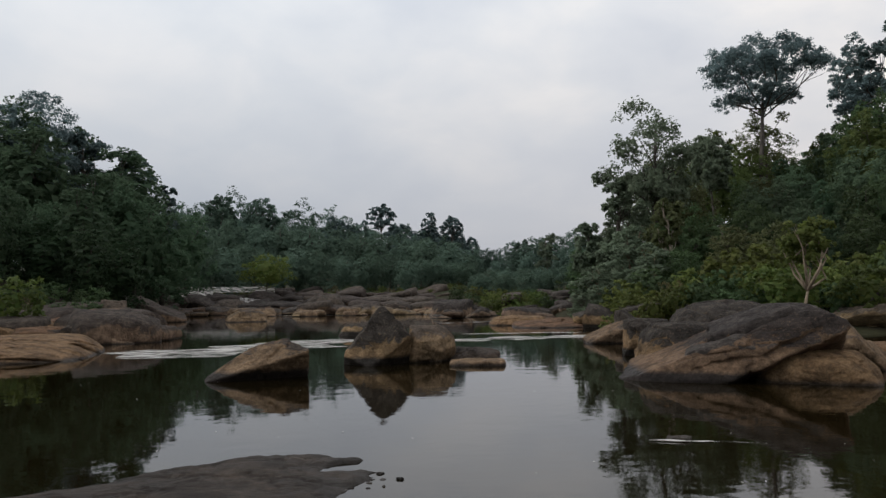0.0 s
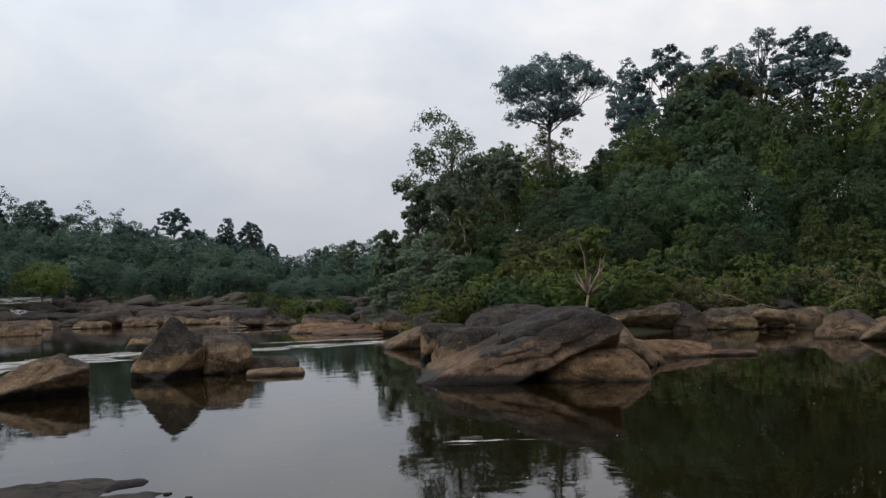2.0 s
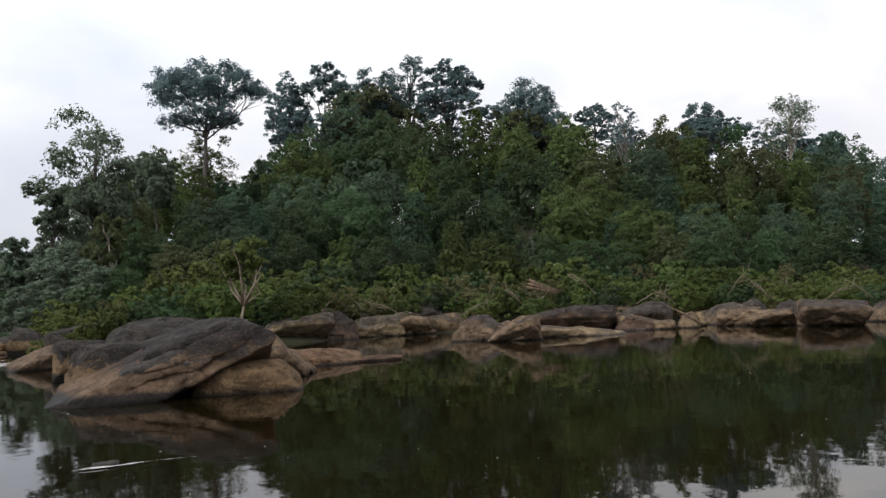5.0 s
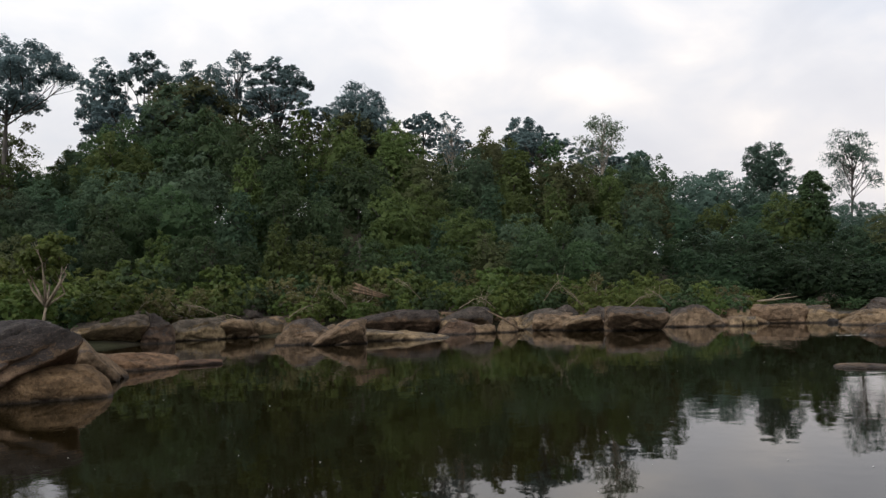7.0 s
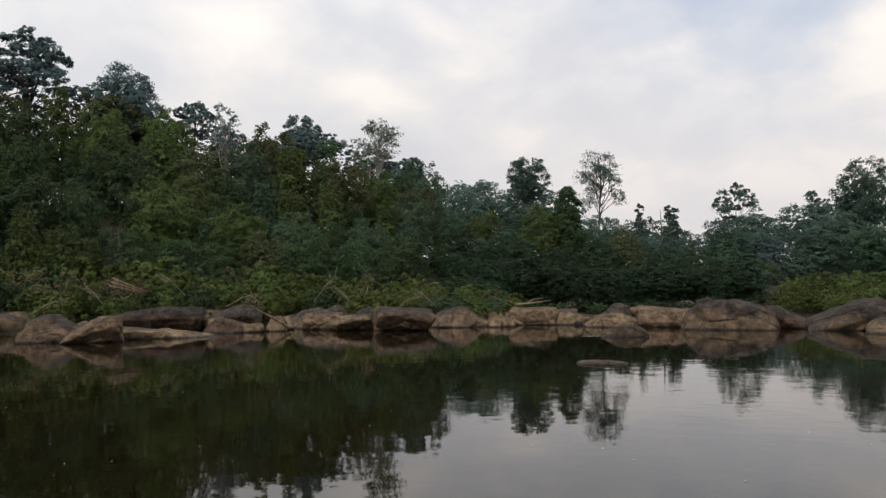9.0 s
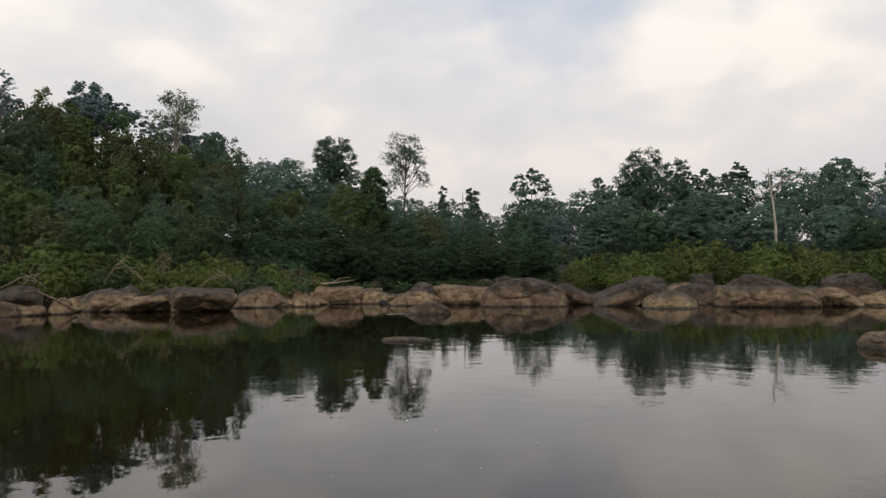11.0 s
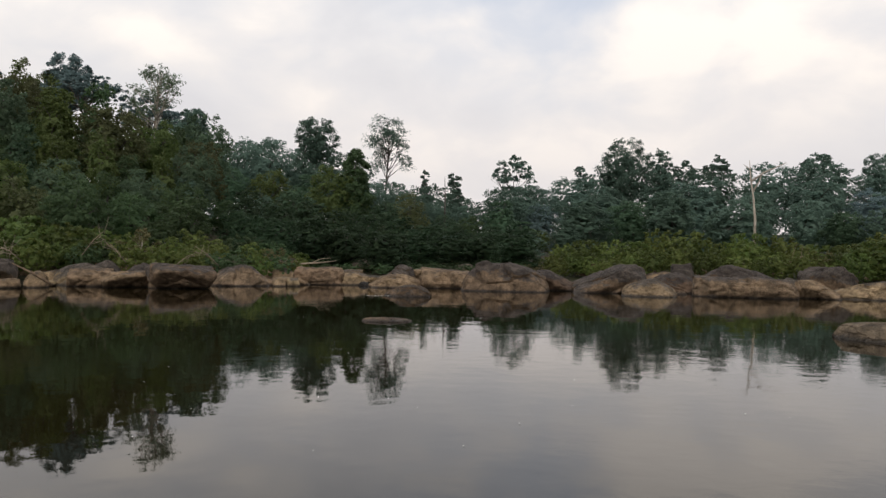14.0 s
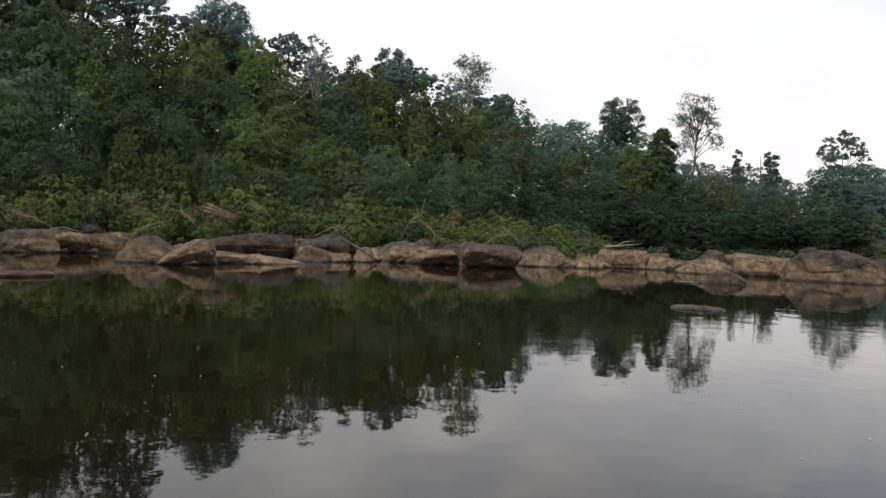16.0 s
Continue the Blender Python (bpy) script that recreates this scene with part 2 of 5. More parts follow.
WOOD_DRIFT = bark_material("weathered_driftwood", (0.055, 0.036, 0.022), (0.20, 0.13, 0.075))


def ground_material():
    m, t, bsdf, _ = material("forest_soil")
    geo = t.nodes.new("ShaderNodeNewGeometry")
    a = noise_node(t, geo.outputs["Position"], 0.12, 5.0, 0.6)
    b = noise_node(t, geo.outputs["Position"], 2.2, 6.0, 0.65)
    soil = mix_node(t, ramp_node(t, b, [(0.35, 0.0), (0.65, 1.0)]), (0.022, 0.020, 0.013), (0.055, 0.046, 0.030))
    moss = mix_node(t, b, (0.016, 0.020, 0.008), (0.034, 0.036, 0.015))
    link(t, mix_node(t, ramp_node(t, a, [(0.42, 0.0), (0.58, 1.0)]), soil, moss), bsdf.inputs["Base Color"])
    bsdf.inputs["Roughness"].default_value = 0.95
    bsdf.inputs["Specular IOR Level"].default_value = 0.1
    bump(t, bsdf, b, 0.8, 0.15)
    return m


def water_material():
    m, t, bsdf, _ = material("dark_river_water")
    geo = t.nodes.new("ShaderNodeNewGeometry")
    pos = geo.outputs["Position"]
    silt = noise_node(t, pos, 0.08, 3.0, 0.5)
    link(t, mix_node(t, silt, (0.0055, 0.0040, 0.0012), (0.0095, 0.0068, 0.0022)), bsdf.inputs["Base Color"])
    bsdf.inputs["Roughness"].default_value = 0.015
    bsdf.inputs["IOR"].default_value = 1.333
    swell = noise_node(t, pos, 1.1, 2.0, 0.5)
    ripple = noise_node(t, pos, 5.0, 3.0, 0.55, 0.3)
    calm = ramp_node(t, noise_node(t, pos, 0.11, 2.0, 0.5), [(0.42, 0.25), (0.62, 1.0)])
    height = math_node(t, "ADD", math_node(t, "MULTIPLY", swell, 1.0), math_node(t, "MULTIPLY", math_node(t, "MULTIPLY", ripple, calm), 0.40))
    bump(t, bsdf, height, 1.0, 0.0042)
    return m


def foam_material():
    m, t, bsdf, out = material("river_foam")
    geo = t.nodes.new("ShaderNodeNewGeometry")
    mapping = t.nodes.new("ShaderNodeMapping")
    mapping.inputs["Scale"].default_value = (0.40, 2.0, 1.0)
    link(t, geo.outputs["Position"], mapping.inputs[0])
    n = noise_node(t, mapping.outputs[0], 2.2, 7.0, 0.7, 0.6)
    link(t, mix_node(t, n, (0.42, 0.40, 0.37), (0.70, 0.69, 0.66)), bsdf.inputs["Base Color"])
    bsdf.inputs["Roughness"].default_value = 0.6
    bump(t, bsdf, n, 0.8, 0.05)
    clear = t.nodes.new("ShaderNodeBsdfTransparent")
    mixer = t.nodes.new("ShaderNodeMixShader")
    link(t, ramp_node(t, n, [(0.43, 0.0), (0.57, 0.85)]), mixer.inputs[0])
    link(t, clear.outputs[0], mixer.inputs[1])
    link(t, bsdf.outputs[0], mixer.inputs[2])
    link(t, mixer.outputs[0], out.inputs[0])
    return m


SOIL, WATER, FOAM = ground_material(), water_material(), foam_material()


# ---------------- mesh helpers ----------------
def mesh_of(name, verts, faces, mat, smooth=True, normals=None):
    me = bpy.data.meshes.new(name)
    me.from_pydata(np.asarray(verts, dtype=float).tolist(), [], faces if isinstance(faces, list) else faces.tolist())
    me.materials.append(mat)
    if smooth:
        me.polygons.foreach_set("use_smooth", np.ones(len(me.polygons), dtype=bool))
    me.update()
    if normals is not None:
        me.normals_split_custom_set_from_vertices(np.asarray(normals, dtype=float).tolist())
    return me


def part(name, me, parent, label=""):
    ob = new(name, me)
    ob.parent = parent
    if label:
        ob["label"] = label
    return ob


def polar(az, dist):
    a = radians(az)
    return dist * math.sin(a), dist * math.cos(a)


def curve_of(pairs):
    xs, ys = np.array([p[0] for p in pairs], float), np.array([p[1] for p in pairs], float)
    return lambda v: np.interp(v, xs, ys)


# ---------------- land and water ----------------
# distance from the camera's rock to the water's edge, by compass angle
SHORE = curve_of([(-180, 5), (-150, 6), (-110, 9), (-70, 15), (-40, 30), (-29, 37), (-24, 42), (-21, 56), (-17, 84), (-5, 84), (1, 66), (6, 70), (9, 52),
                  (13, 40), (20, 36), (27, 35), (34, 40), (40, 38), (44, 35), (50, 38), (63, 37), (70, 39), (82, 42), (92, 43), (105, 41), (115, 43),
                  (125, 34), (140, 20), (160, 8), (180, 5)])
# height of the land well behind the edge
RISE = curve_of([(-180, 1.2), (-60, 2), (-30, 5), (-20, 3.5), (-16, 3.0), (8, 3.0), (12, 4), (20, 9), (45, 11), (60, 8), (70, 3), (80, 1.4), (115, 1.6), (150, 1.2), (180, 1.2)])


def ground_z(x, y):
    r, az = math.hypot(x, y), math.degrees(math.atan2(x, y))
    s = float(SHORE(az))
    over = r - s
    if over < 0:
        return max(-1.2, over * 0.16) - 0.02
    z = 0.55 * (1 - math.exp(-over / 4.0))
    k = min(1.0, max(0.0, (over - 6) / 48.0))
    z += (float(RISE(az)) - 0.55) * k * k * (3 - 2 * k)
    k = min(1.0, max(0.0, (r - 205) / 60.0))          # hidden rise added behind the woods to block sky in the gaps
    z += 8.0 * k * k * (3 - 2 * k)
    z += 0.25 * noise.fractal(Vector((x * 0.12, y * 0.12, 0.0)), 1.0, 2.0, 4) * min(1.0, over / 5.0)
    return z


def build_ground():
    radii = [0.5] + [float(v) for v in np.concatenate([np.arange(3, 60, 1.6), np.arange(60, 130, 4.0), np.array([140, 155, 175, 200, 240, 300, 420, 700, 1300, 2600])])]
    n = 300
    verts, faces = [(0, 0, ground_z(0, 0.1) * 0 - 1.2)], []
    for r in radii:
        for i in range(n):
            a = 2 * math.pi * i / n
            x, y = r * math.sin(a), r * math.cos(a)
            verts.append((x, y, ground_z(x, y)))
    for i in range(n):
        faces.append((0, 1 + (i + 1) % n, 1 + i))
    for k in range(len(radii) - 1):
        a, b = 1 + k * n, 1 + (k + 1) * n
        for i in range(n):
            j = (i + 1) % n
            faces.append((a + i, a + j, b + j, b + i))
    ob = new("ground", mesh_of("ground", verts, faces, SOIL))
    tagged(ob, "dark forest soil and river bed sloping up from the banks", "ground", kind="structure")


def build_water():
    n, verts, faces = 96, [(0, 0, 0)], []
    radii = (6, 20, 45, 80, 130)
    for r in radii:
        for i in range(n):
            a = 2 * math.pi * i / n
            verts.append((r * math.sin(a), r * math.cos(a), 0.0))
    for i in range(n):
        faces.append((0, 1 + (i + 1) % n, 1 + i))
    for k in range(len(radii) - 1):
        a, b = 1 + k * n, 1 + (k + 1) * n
        for i in range(n):
            j = (i + 1) % n
            faces.append((a + i, a + j, b + j, b + i))
    ob = new("water", mesh_of("water", verts, faces, WATER))
    tagged(ob, "calm dark tea-coloured river mirroring trees and cloud", "water", kind="structure")


build_ground()
build_water()


# ---------------- rocks ----------------
def icosphere(level):
    bm = bmesh.new()
    bmesh.ops.create_icosphere(bm, subdivisions=level, radius=1.0)
    v = np.array([p.co[:] for p in bm.verts])
    f = [tuple(q.index for q in p.verts) for p in bm.faces]
    bm.free()
    return v, f


ICO = {k: icosphere(k) for k in (3, 4, 5, 6)}


def stone_mesh(w, d, h, seed, mat, faces=(), level=5, crisp=14.0, rough=0.035, fine=0.02, splits=(), pits=(), sink=0.45, middle=None, bed=0.0, facets=6, crack=0.04, plate=0.06):
    """A block of stone: flat faces meeting in worn edges, with splits and pits. x runs across, y away, z up from the water; the near foot is at y = 0."""
    rng = np.random.RandomState(seed)
    c = np.array(middle if middle else (0.0, d * 0.5, h * 0.30))
    box = [(1, 0, 0, w / 2, 0, 0), (-1, 0, 0, -w / 2, 0, 0), (0, -1, 0, 0, 0, 0), (0, 1, 0, 0, d, 0), (0, 0, 1, 0, 0, h), (0, 0, -1, 0, 0, -sink)]
    v, f = ICO[level]
    u = v * np.array([w / 2, d / 2, (h + sink) / 2])
    u /= np.linalg.norm(u, axis=1, keepdims=True)
    total = np.zeros(len(u))
    for face in list(faces) + box:
        n = np.array(face[:3], float)
        n /= np.linalg.norm(n)
        k = max(0.006, n @ (np.array(face[3:], float) - c))
        total += np.maximum(0, u @ n / k) ** crisp
    whole = u * (total ** (-1.0 / crisp))[:, None]
    # chips knocked off the corners
    for _ in range(facets):
        n = rng.normal(size=3) / np.array([w, d, 1.4 * h])
        n[1], n[2] = -abs(n[1]) * 0.8, n[2] if n[2] > 0 else -0.5 * n[2]
        n /= np.linalg.norm(n)
        total += np.maximum(0, u @ n / ((whole @ n).max() * rng.uniform(0.76, 0.93))) ** crisp
    p = c + u * (total ** (-1.0 / crisp))[:, None]
    size = (w * d * max(h, 0.3)) ** (1 / 3)
    off = Vector(rng.uniform(-50, 50, 3))
    dip = rng.uniform(-0.3, 0.3, 2)
    move = np.zeros(len(p))
    for i in range(len(p)):
        q = Vector(p[i])
        e = q / size + off
        move[i] = noise.fractal(e * 1.5, 0.7, 2.1, 6) * rough * size + noise.fractal(q * 5.0 + off, 0.6, 2.1, 4) * fine
        near, seeds = noise.voronoi(Vector((e.x, e.y, (e.z + dip[0] * e.x) * 1.7)) * 1.45 + 0.12 * noise.noise_vector(e * 2.2))
        move[i] -= max(0.0, 1 - (near[1] - near[0]) / 0.07) * crack * size
        move[i] += noise.noise(seeds[0] * 9.7) * plate * size
        if bed:
            k = (q.z + dip[0] * q.x + dip[1] * q.y) / (0.20 * size + 0.05) + 0.8 * noise.noise(e)
            k -= math.floor(k)
            move[i] += bed * size * (min(k, (1 - k) * 5) - 0.5) * (0.3 + abs(noise.noise(q * 0.9 + off)))
    for px, py, pz, nx, ny, nz, width, deep, step, reach in splits:
        n = np.array((nx, ny, nz), float)
        n /= np.linalg.norm(n)
        rel = p - np.array((px, py, pz))
        wob = np.array([noise.fractal(Vector(q) * 2.2 + off, 1.0, 2.0, 3) for q in p]) * 0.10
        s = rel @ n + wob
        fade = np.clip(1.6 - np.linalg.norm(rel, axis=1) / reach, 0, 1)
        move += fade * (step * np.clip(s / width, 0, 1) - deep * np.exp(-(s / width) ** 2))
    for px, py, pz, r, deep in pits:
        s = np.linalg.norm(p - np.array((px, py, pz)), axis=1) / r
        move -= deep * np.exp(-s ** 4)
    return mesh_of("rock", p + u * move[:, None], f, mat)


def stone(name, x, y, w, h, seed, mat, label, depth=0.7, turn=0.0, category="boulder", group="", base=0.0, tip=(0.0, 0.0), **shape):
    """A stone whose near foot has its middle at x, y, its width across the line from the camera's stand."""
    ob = new(name, stone_mesh(w, w * depth, h, seed, mat, **shape))
    ob.matrix_world = pose(x, y, base, tip[0], tip[1], -math.degrees(math.atan2(x, y)) + turn)
    return tagged(ob, label, category, group)


def form(kind, w, d, h, rng):
    """Faces and relief of the common forms of river boulder."""
    j = lambda s=0.1: rng.uniform(-s, s)
    foot = ((-0.9, -0.2, 0.42 + j(), -w * 0.5, 0, h * 0.08), (0.9, -0.2, 0.42 + j(), w * 0.5, 0, h * 0.08))
    if kind == "dome":
        return dict(faces=((j(0.2), -0.80, 0.62, 0, 0.02, h * 0.12), (j(0.2), -0.42, 0.9, 0, d * 0.12, h * 0.74), (-0.62 + j(), -0.15, 0.78, -w * 0.34, d * 0.3, h * (0.62 + j(0.06))), (0.62 + j(), -0.15, 0.78, w * 0.34, d * 0.3, h * (0.62 + j(0.06))),
                           (-0.28, 0, 0.95, -w * 0.1, d * 0.3, h * 0.97), (0.28, 0, 0.95, w * 0.1, d * 0.3, h * 0.97)) + foot, crisp=15.0, facets=9, bed=0.02)
    if kind == "block":
        return dict(faces=((j(0.14), -0.22, 1, 0, d * 0.3, h * 0.98), (-0.92, -0.3, 0.25, -w * 0.47, 0, h * 0.5), (0.92, -0.3, 0.2, w * 0.47, 0, h * 0.5), (j(0.2), -0.6, 0.8, 0, 0.06 * d, h * 0.82), (j(), -0.85, -0.5, 0, 0, h * 0.34)), crisp=32.0, bed=0.045, facets=9)
    if kind == "slab":
        return dict(faces=((-0.12 + j(0.05), -0.10, 1, w * 0.2, d * 0.3, h), (j(0.12), -0.62, -0.78, 0, 0, h * 0.66), (-0.6, -0.3, -0.7, -w * 0.49, 0, h * 0.6), (0.75, -0.2, -0.6, w * 0.49, 0, h * 0.66), (0.0, -0.7, 0.7, 0, 0.03, h * 0.90)), crisp=36.0, bed=0.05, facets=5, middle=(0, d * 0.6, h * 0.5))
    if kind in ("rise", "fall"):
        s = 1 if kind == "rise" else -1
        return dict(faces=((-s * 1.15 * h / w, -0.15, 1, s * w * 0.28, d * 0.3, h * 0.98), (s * 0.85, -0.25, 0.45, s * w * 0.44, d * 0.2, h * 0.72), (s * 0.25, -0.75, -0.62, 0, 0, h * 0.45), (-s * 0.2, -0.72, 0.65, 0, 0.06 * d, h * 0.55)), crisp=32.0, bed=0.04, facets=7)
    return dict(faces=((j(0.08), -0.2, 1, 0, 0, h * 0.9), (-0.6, -0.2, 0.6, -w * 0.45, 0, h * 0.7), (0.6, -0.2, 0.6, w * 0.45, 0, h * 0.7)), rough=0.03, bed=0.04, facets=8)


# the pair of split rocks in midstream
stone("split_boulder", -1.70, 20.5, 1.76, 1.52, 11, ROCK_DARK, "pointed dark boulder with a tan band, standing in the river", 0.8, level=6, facets=0, plate=0.020, crack=0.018, crisp=30, rough=0.02, middle=(0.05, 0.6, 0.5),
      faces=((-0.80, -0.05, 0.60, -0.85, 0.5, 0.28), (-0.22, -0.88, 0.42, -0.1, 0, 0.05), (0.596, -0.60, -0.65, -0.05, 0, 0.02), (0.765, 0.1, 0.643, 0.8, 0.5, 0.78), (-0.6, -0.45, -0.66, -0.83, 0.3, 0.25), (0, 1, 0.3, 0, 1.2, 0.5)),
      splits=((-0.35, 0.2, 0.62, 0.5, 0.2, 0.85, 0.03, 0.02, 0.0, 0.5),))
stone("split_boulder", -0.32, 21.2, 1.26, 0.96, 12, ROCK_SHORE, "blunt tan boulder with a grey crown, split from its neighbour", 0.9, level=6, facets=3, plate=0.020, crack=0.018, crisp=22, rough=0.03, middle=(0, 0.55, 0.45),
      faces=((0.28, -0.30, 0.92, -0.4, 0.35, 0.95), (0.15, -0.72, 0.68, 0, 0.12, 0.60), (0.05, -0.9, -0.42, 0, 0.0, 0.34), (0.75, -0.1, 0.65, 0.55, 0.3, 0.58), (0.65, -0.4, -0.65, 0.58, 0.2, 0.52), (0.15, -0.75, -0.62, 0, 0, 0.26)))
stone("flat_rock", 0.72, 21.7, 1.55, 0.33, 13, ROCK_SHELF, "low smooth grey rock barely above the river", 0.6, category="rock", level=5, crisp=16, bed=0.03, faces=((-0.22, -0.4, 0.88, 0, 0, 0.14), (0.3, -0.1, 0.95, 0.3, 0, 0.3), (0.1, -0.8, 0.5, 0, 0, 0.05)))
stone("flat_rock", 0.85, 20.1, 1.45, 0.16, 14, ROCK_SHORE, "thin pale rock ledge level with the river", 0.4, category="rock", level=5, crisp=24, sink=0.2, bed=0.04, faces=((-0.06, -0.12, 1, 0, 0.2, 0.14), (0.7, -0.6, 0.3, 0.6, 0, 0.05)))
stone("wedge_boulder", -4.02, 17.3, 2.25, 0.84, 15, ROCK_GREAT, "wedge-shaped brown boulder with a steep shaded side, in the river", 0.6, level=6, facets=0, plate=0.020, crack=0.018, crisp=30, rough=0.018, middle=(0.3, 0.65, 0.22),
      faces=((-0.56, 0.1, 0.83, -1.12, 0.4, 0.03), (-0.25, 0.2, 0.95, -0.2, 0.6, 0.70), (-0.25, -0.45, 0.86, -0.75, 0, 0.08), (0.19, -0.68, -0.70, -0.75, 0, 0.08), (0.6, 0.2, 0.77, 1.05, 0.3, 0.64), (0.05, 0.5, 0.86, 0.5, 0.72, 0.84), (-0.9, -0.1, 0.3, -1.12, 0.4, 0.05)),
      splits=((0.5, 0.4, 0.6, -0.6, 0.1, 0.75, 0.04, 0.025, 0.03, 0.5), (-0.1, 0.2, 0.35, -0.3, 0.5, 0.8, 0.03, 0.02, 0.0, 0.4)))
stone("small_rock", -4.1, 35.6, 1.15, 0.52, 16, ROCK_DARK, "small rounded dark rock in the river", 0.8, category="rock", **form("dome", 1.15, 0.9, 0.52, np.random.RandomState(16)))
stone("small_rock", 2.8, 9.75, 0.3, 0.05, 17, ROCK_SHELF, "flat stone just breaking the river's surface", 0.6, category="rock", level=3, sink=0.1)

# the great layered boulder and its neighbours
stone("great_boulder", 5.50, 15.55, 4.45, 1.50, 21, ROCK_GREAT, "great sloping dark boulder with speckled tan flank and overhanging nose", 0.6, level=6, facets=0, plate=0.022, crack=0.022, crisp=40, rough=0.024, fine=0.03, middle=(0.1, 1.1, 0.62),
      faces=((-0.37, -0.12, 0.92, -2.2, 0.6, 0.0), (-0.34, -0.15, 0.93, -0.07, 0.6, 0.82), (-0.28, -0.12, 0.95, 1.4, 0.7, 1.42), (0.34, 0, 0.94, 1.45, 0.9, 1.48), (1, -0.15, 0.1, 2.2, 0.6, 1.15),
             (0.42, -0.25, -0.87, 2.2, 0.5, 0.96), (-0.08, -0.86, 0.50, 0, 0, 0.08), (-0.2, -0.62, 0.76, 0.2, 0.44, 0.82), (0, -0.9, -0.42, 0, 0, 0.1), (-0.55, -0.75, 0.35, -1.6, 0.15, 0.1)),
      splits=((0.75, 0.75, 1.25, -0.50, 0.30, 0.81, 0.06, 0.10, 0.06, 0.9), (0.0, 0.55, 0.95, -0.12, 0.50, 0.86, 0.06, 0.10, 0.05, 0.8), (-0.7, 0.45, 0.70, -0.5, 0.25, 0.8, 0.06, 0.08, 0.04, 0.6),
              (1.2, 0.35, 0.8, -0.55, 0.2, 0.82, 0.06, 0.09, 0.05, 0.7), (0.3, 0.2, 0.5, -0.25, 0.2, 0.95, 0.05, 0.06, 0.03, 0.9), (-1.3, 0.3, 0.4, -0.4, 0.1, 0.9, 0.05, 0.06, 0.03, 0.5)),
      pits=((-0.52, 0.12, 0.40, 0.07, 0.14), (-1.2, 0.15, 0.28, 0.09, 0.08), (-0.1, 0.1, 0.3, 0.10, 0.05), (-1.6, 0.1, 0.14, 0.10, 0.09)))
for _x, _y, _z, _w, _h, _turn, _l in ((6.42, 16.05, 1.02, 2.3, 0.50, 4, "dark cracked plate of rock lying on the great boulder"), (5.45, 15.95, 0.60, 1.45, 0.34, -5, "thin dark plate of rock on the great boulder"), (6.95, 16.5, 1.28, 1.3, 0.24, 0, "small dark plate of rock topping the great boulder")):
    stone("cap_slab", _x, _y, _w, _h, int(_w * 100), ROCK_CAP, _l, 0.6, turn=_turn, base=_z, level=5, category="rock slab", crisp=40, facets=7, plate=0.06, crack=0.04, bed=0.05, sink=0.3,
          faces=((-0.34, -0.16, 0.93, 0, _w * 0.15, _h * 0.66), (-0.1, -0.8, 0.45, 0, 0, _h * 0.2), (0.25, 0, 0.97, _w * 0.3, 0, _h * 0.95)))
stone("brown_boulder", 7.02, 15.22, 2.25, 0.60, 23, ROCK_SLAB, "smooth red-brown boulder under the great boulder's overhang", 0.62, level=6, crisp=18.0, rough=0.03, facets=3, plate=0.03, crack=0.015, bed=0.015, faces=((0.12, -0.30, 0.95, 0.2, 0.35, 0.54), (0.0, -0.92, -0.3, 0, 0, 0.2), (0.75, -0.2, 0.55, 0.95, 0.3, 0.34), (-0.1, -0.85, 0.5, -0.3, 0.05, 0.3)))
stone("back_boulder", 6.35, 18.9, 3.1, 1.60, 24, ROCK_DARK, "dark smooth dome of rock behind the great boulder", 0.7, level=6, crisp=5.5, rough=0.02, faces=((-0.12, -0.35, 0.95, -0.4, 0.3, 1.42), (-0.85, -0.2, 0.5, -1.3, 0.4, 1.15)))
stone("back_boulder", 5.15, 17.7, 2.1, 1.08, 25, ROCK_DARK, "rounded dark boulder with an ochre edge", 0.8, level=6, crisp=7, rough=0.025, faces=((-0.45, -0.35, 0.85, -0.6, 0.2, 0.80), (0, -0.7, 0.6, 0, 0.1, 0.55), (-0.75, -0.5, -0.3, -1.0, 0.2, 0.45)))
stone("side_boulder", 5.75, 28.0, 1.9, 0.74, 26, ROCK_TWO, "rounded boulder with a pale foot off the bank", 0.8, **form("rise", 1.9, 1.5, 0.74, np.random.RandomState(26)))
stone("side_boulder", 6.75, 28.4, 1.6, 1.12, 27, ROCK_DARK, "dark sloping boulder off the bank", 0.9, **form("fall", 1.6, 1.4, 1.1, np.random.RandomState(27)))
stone("side_boulder", 5.6, 22.5, 1.3, 1.0, 28, ROCK_DARK, "dark block of rock behind its neighbours", 0.8, **form("block", 1.3, 1.0, 1.0, np.random.RandomState(28)))
stone("small_boulder", 9.1, 17.6, 1.0, 1.02, 28, ROCK_SHORE, "humped grey boulder behind the great boulder's nose", 0.8, **form("fall", 1.0, 0.8, 1.0, np.random.RandomState(4)))
stone("small_boulder", 9.75, 18.2, 0.85, 0.62, 32, ROCK_SHORE, "small pale boulder beside the red slab", 0.8, **form("fall", 0.85, 0.7, 0.62, np.random.RandomState(5)))
stone("red_slab", 11.2, 19.9, 2.6, 0.42, 29, ROCK_SLAB, "red-brown slab sloping into the river", 0.5, level=5, category="rock slab", crisp=20, rough=0.015, bed=0.03, facets=3, faces=((0.20, -0.25, 0.94, -0.5, 0.3, 0.40), (0, -0.8, 0.4, 0, 0, 0.06), (0.6, -0.6, 0.4, 0.9, 0.2, 0.14)))
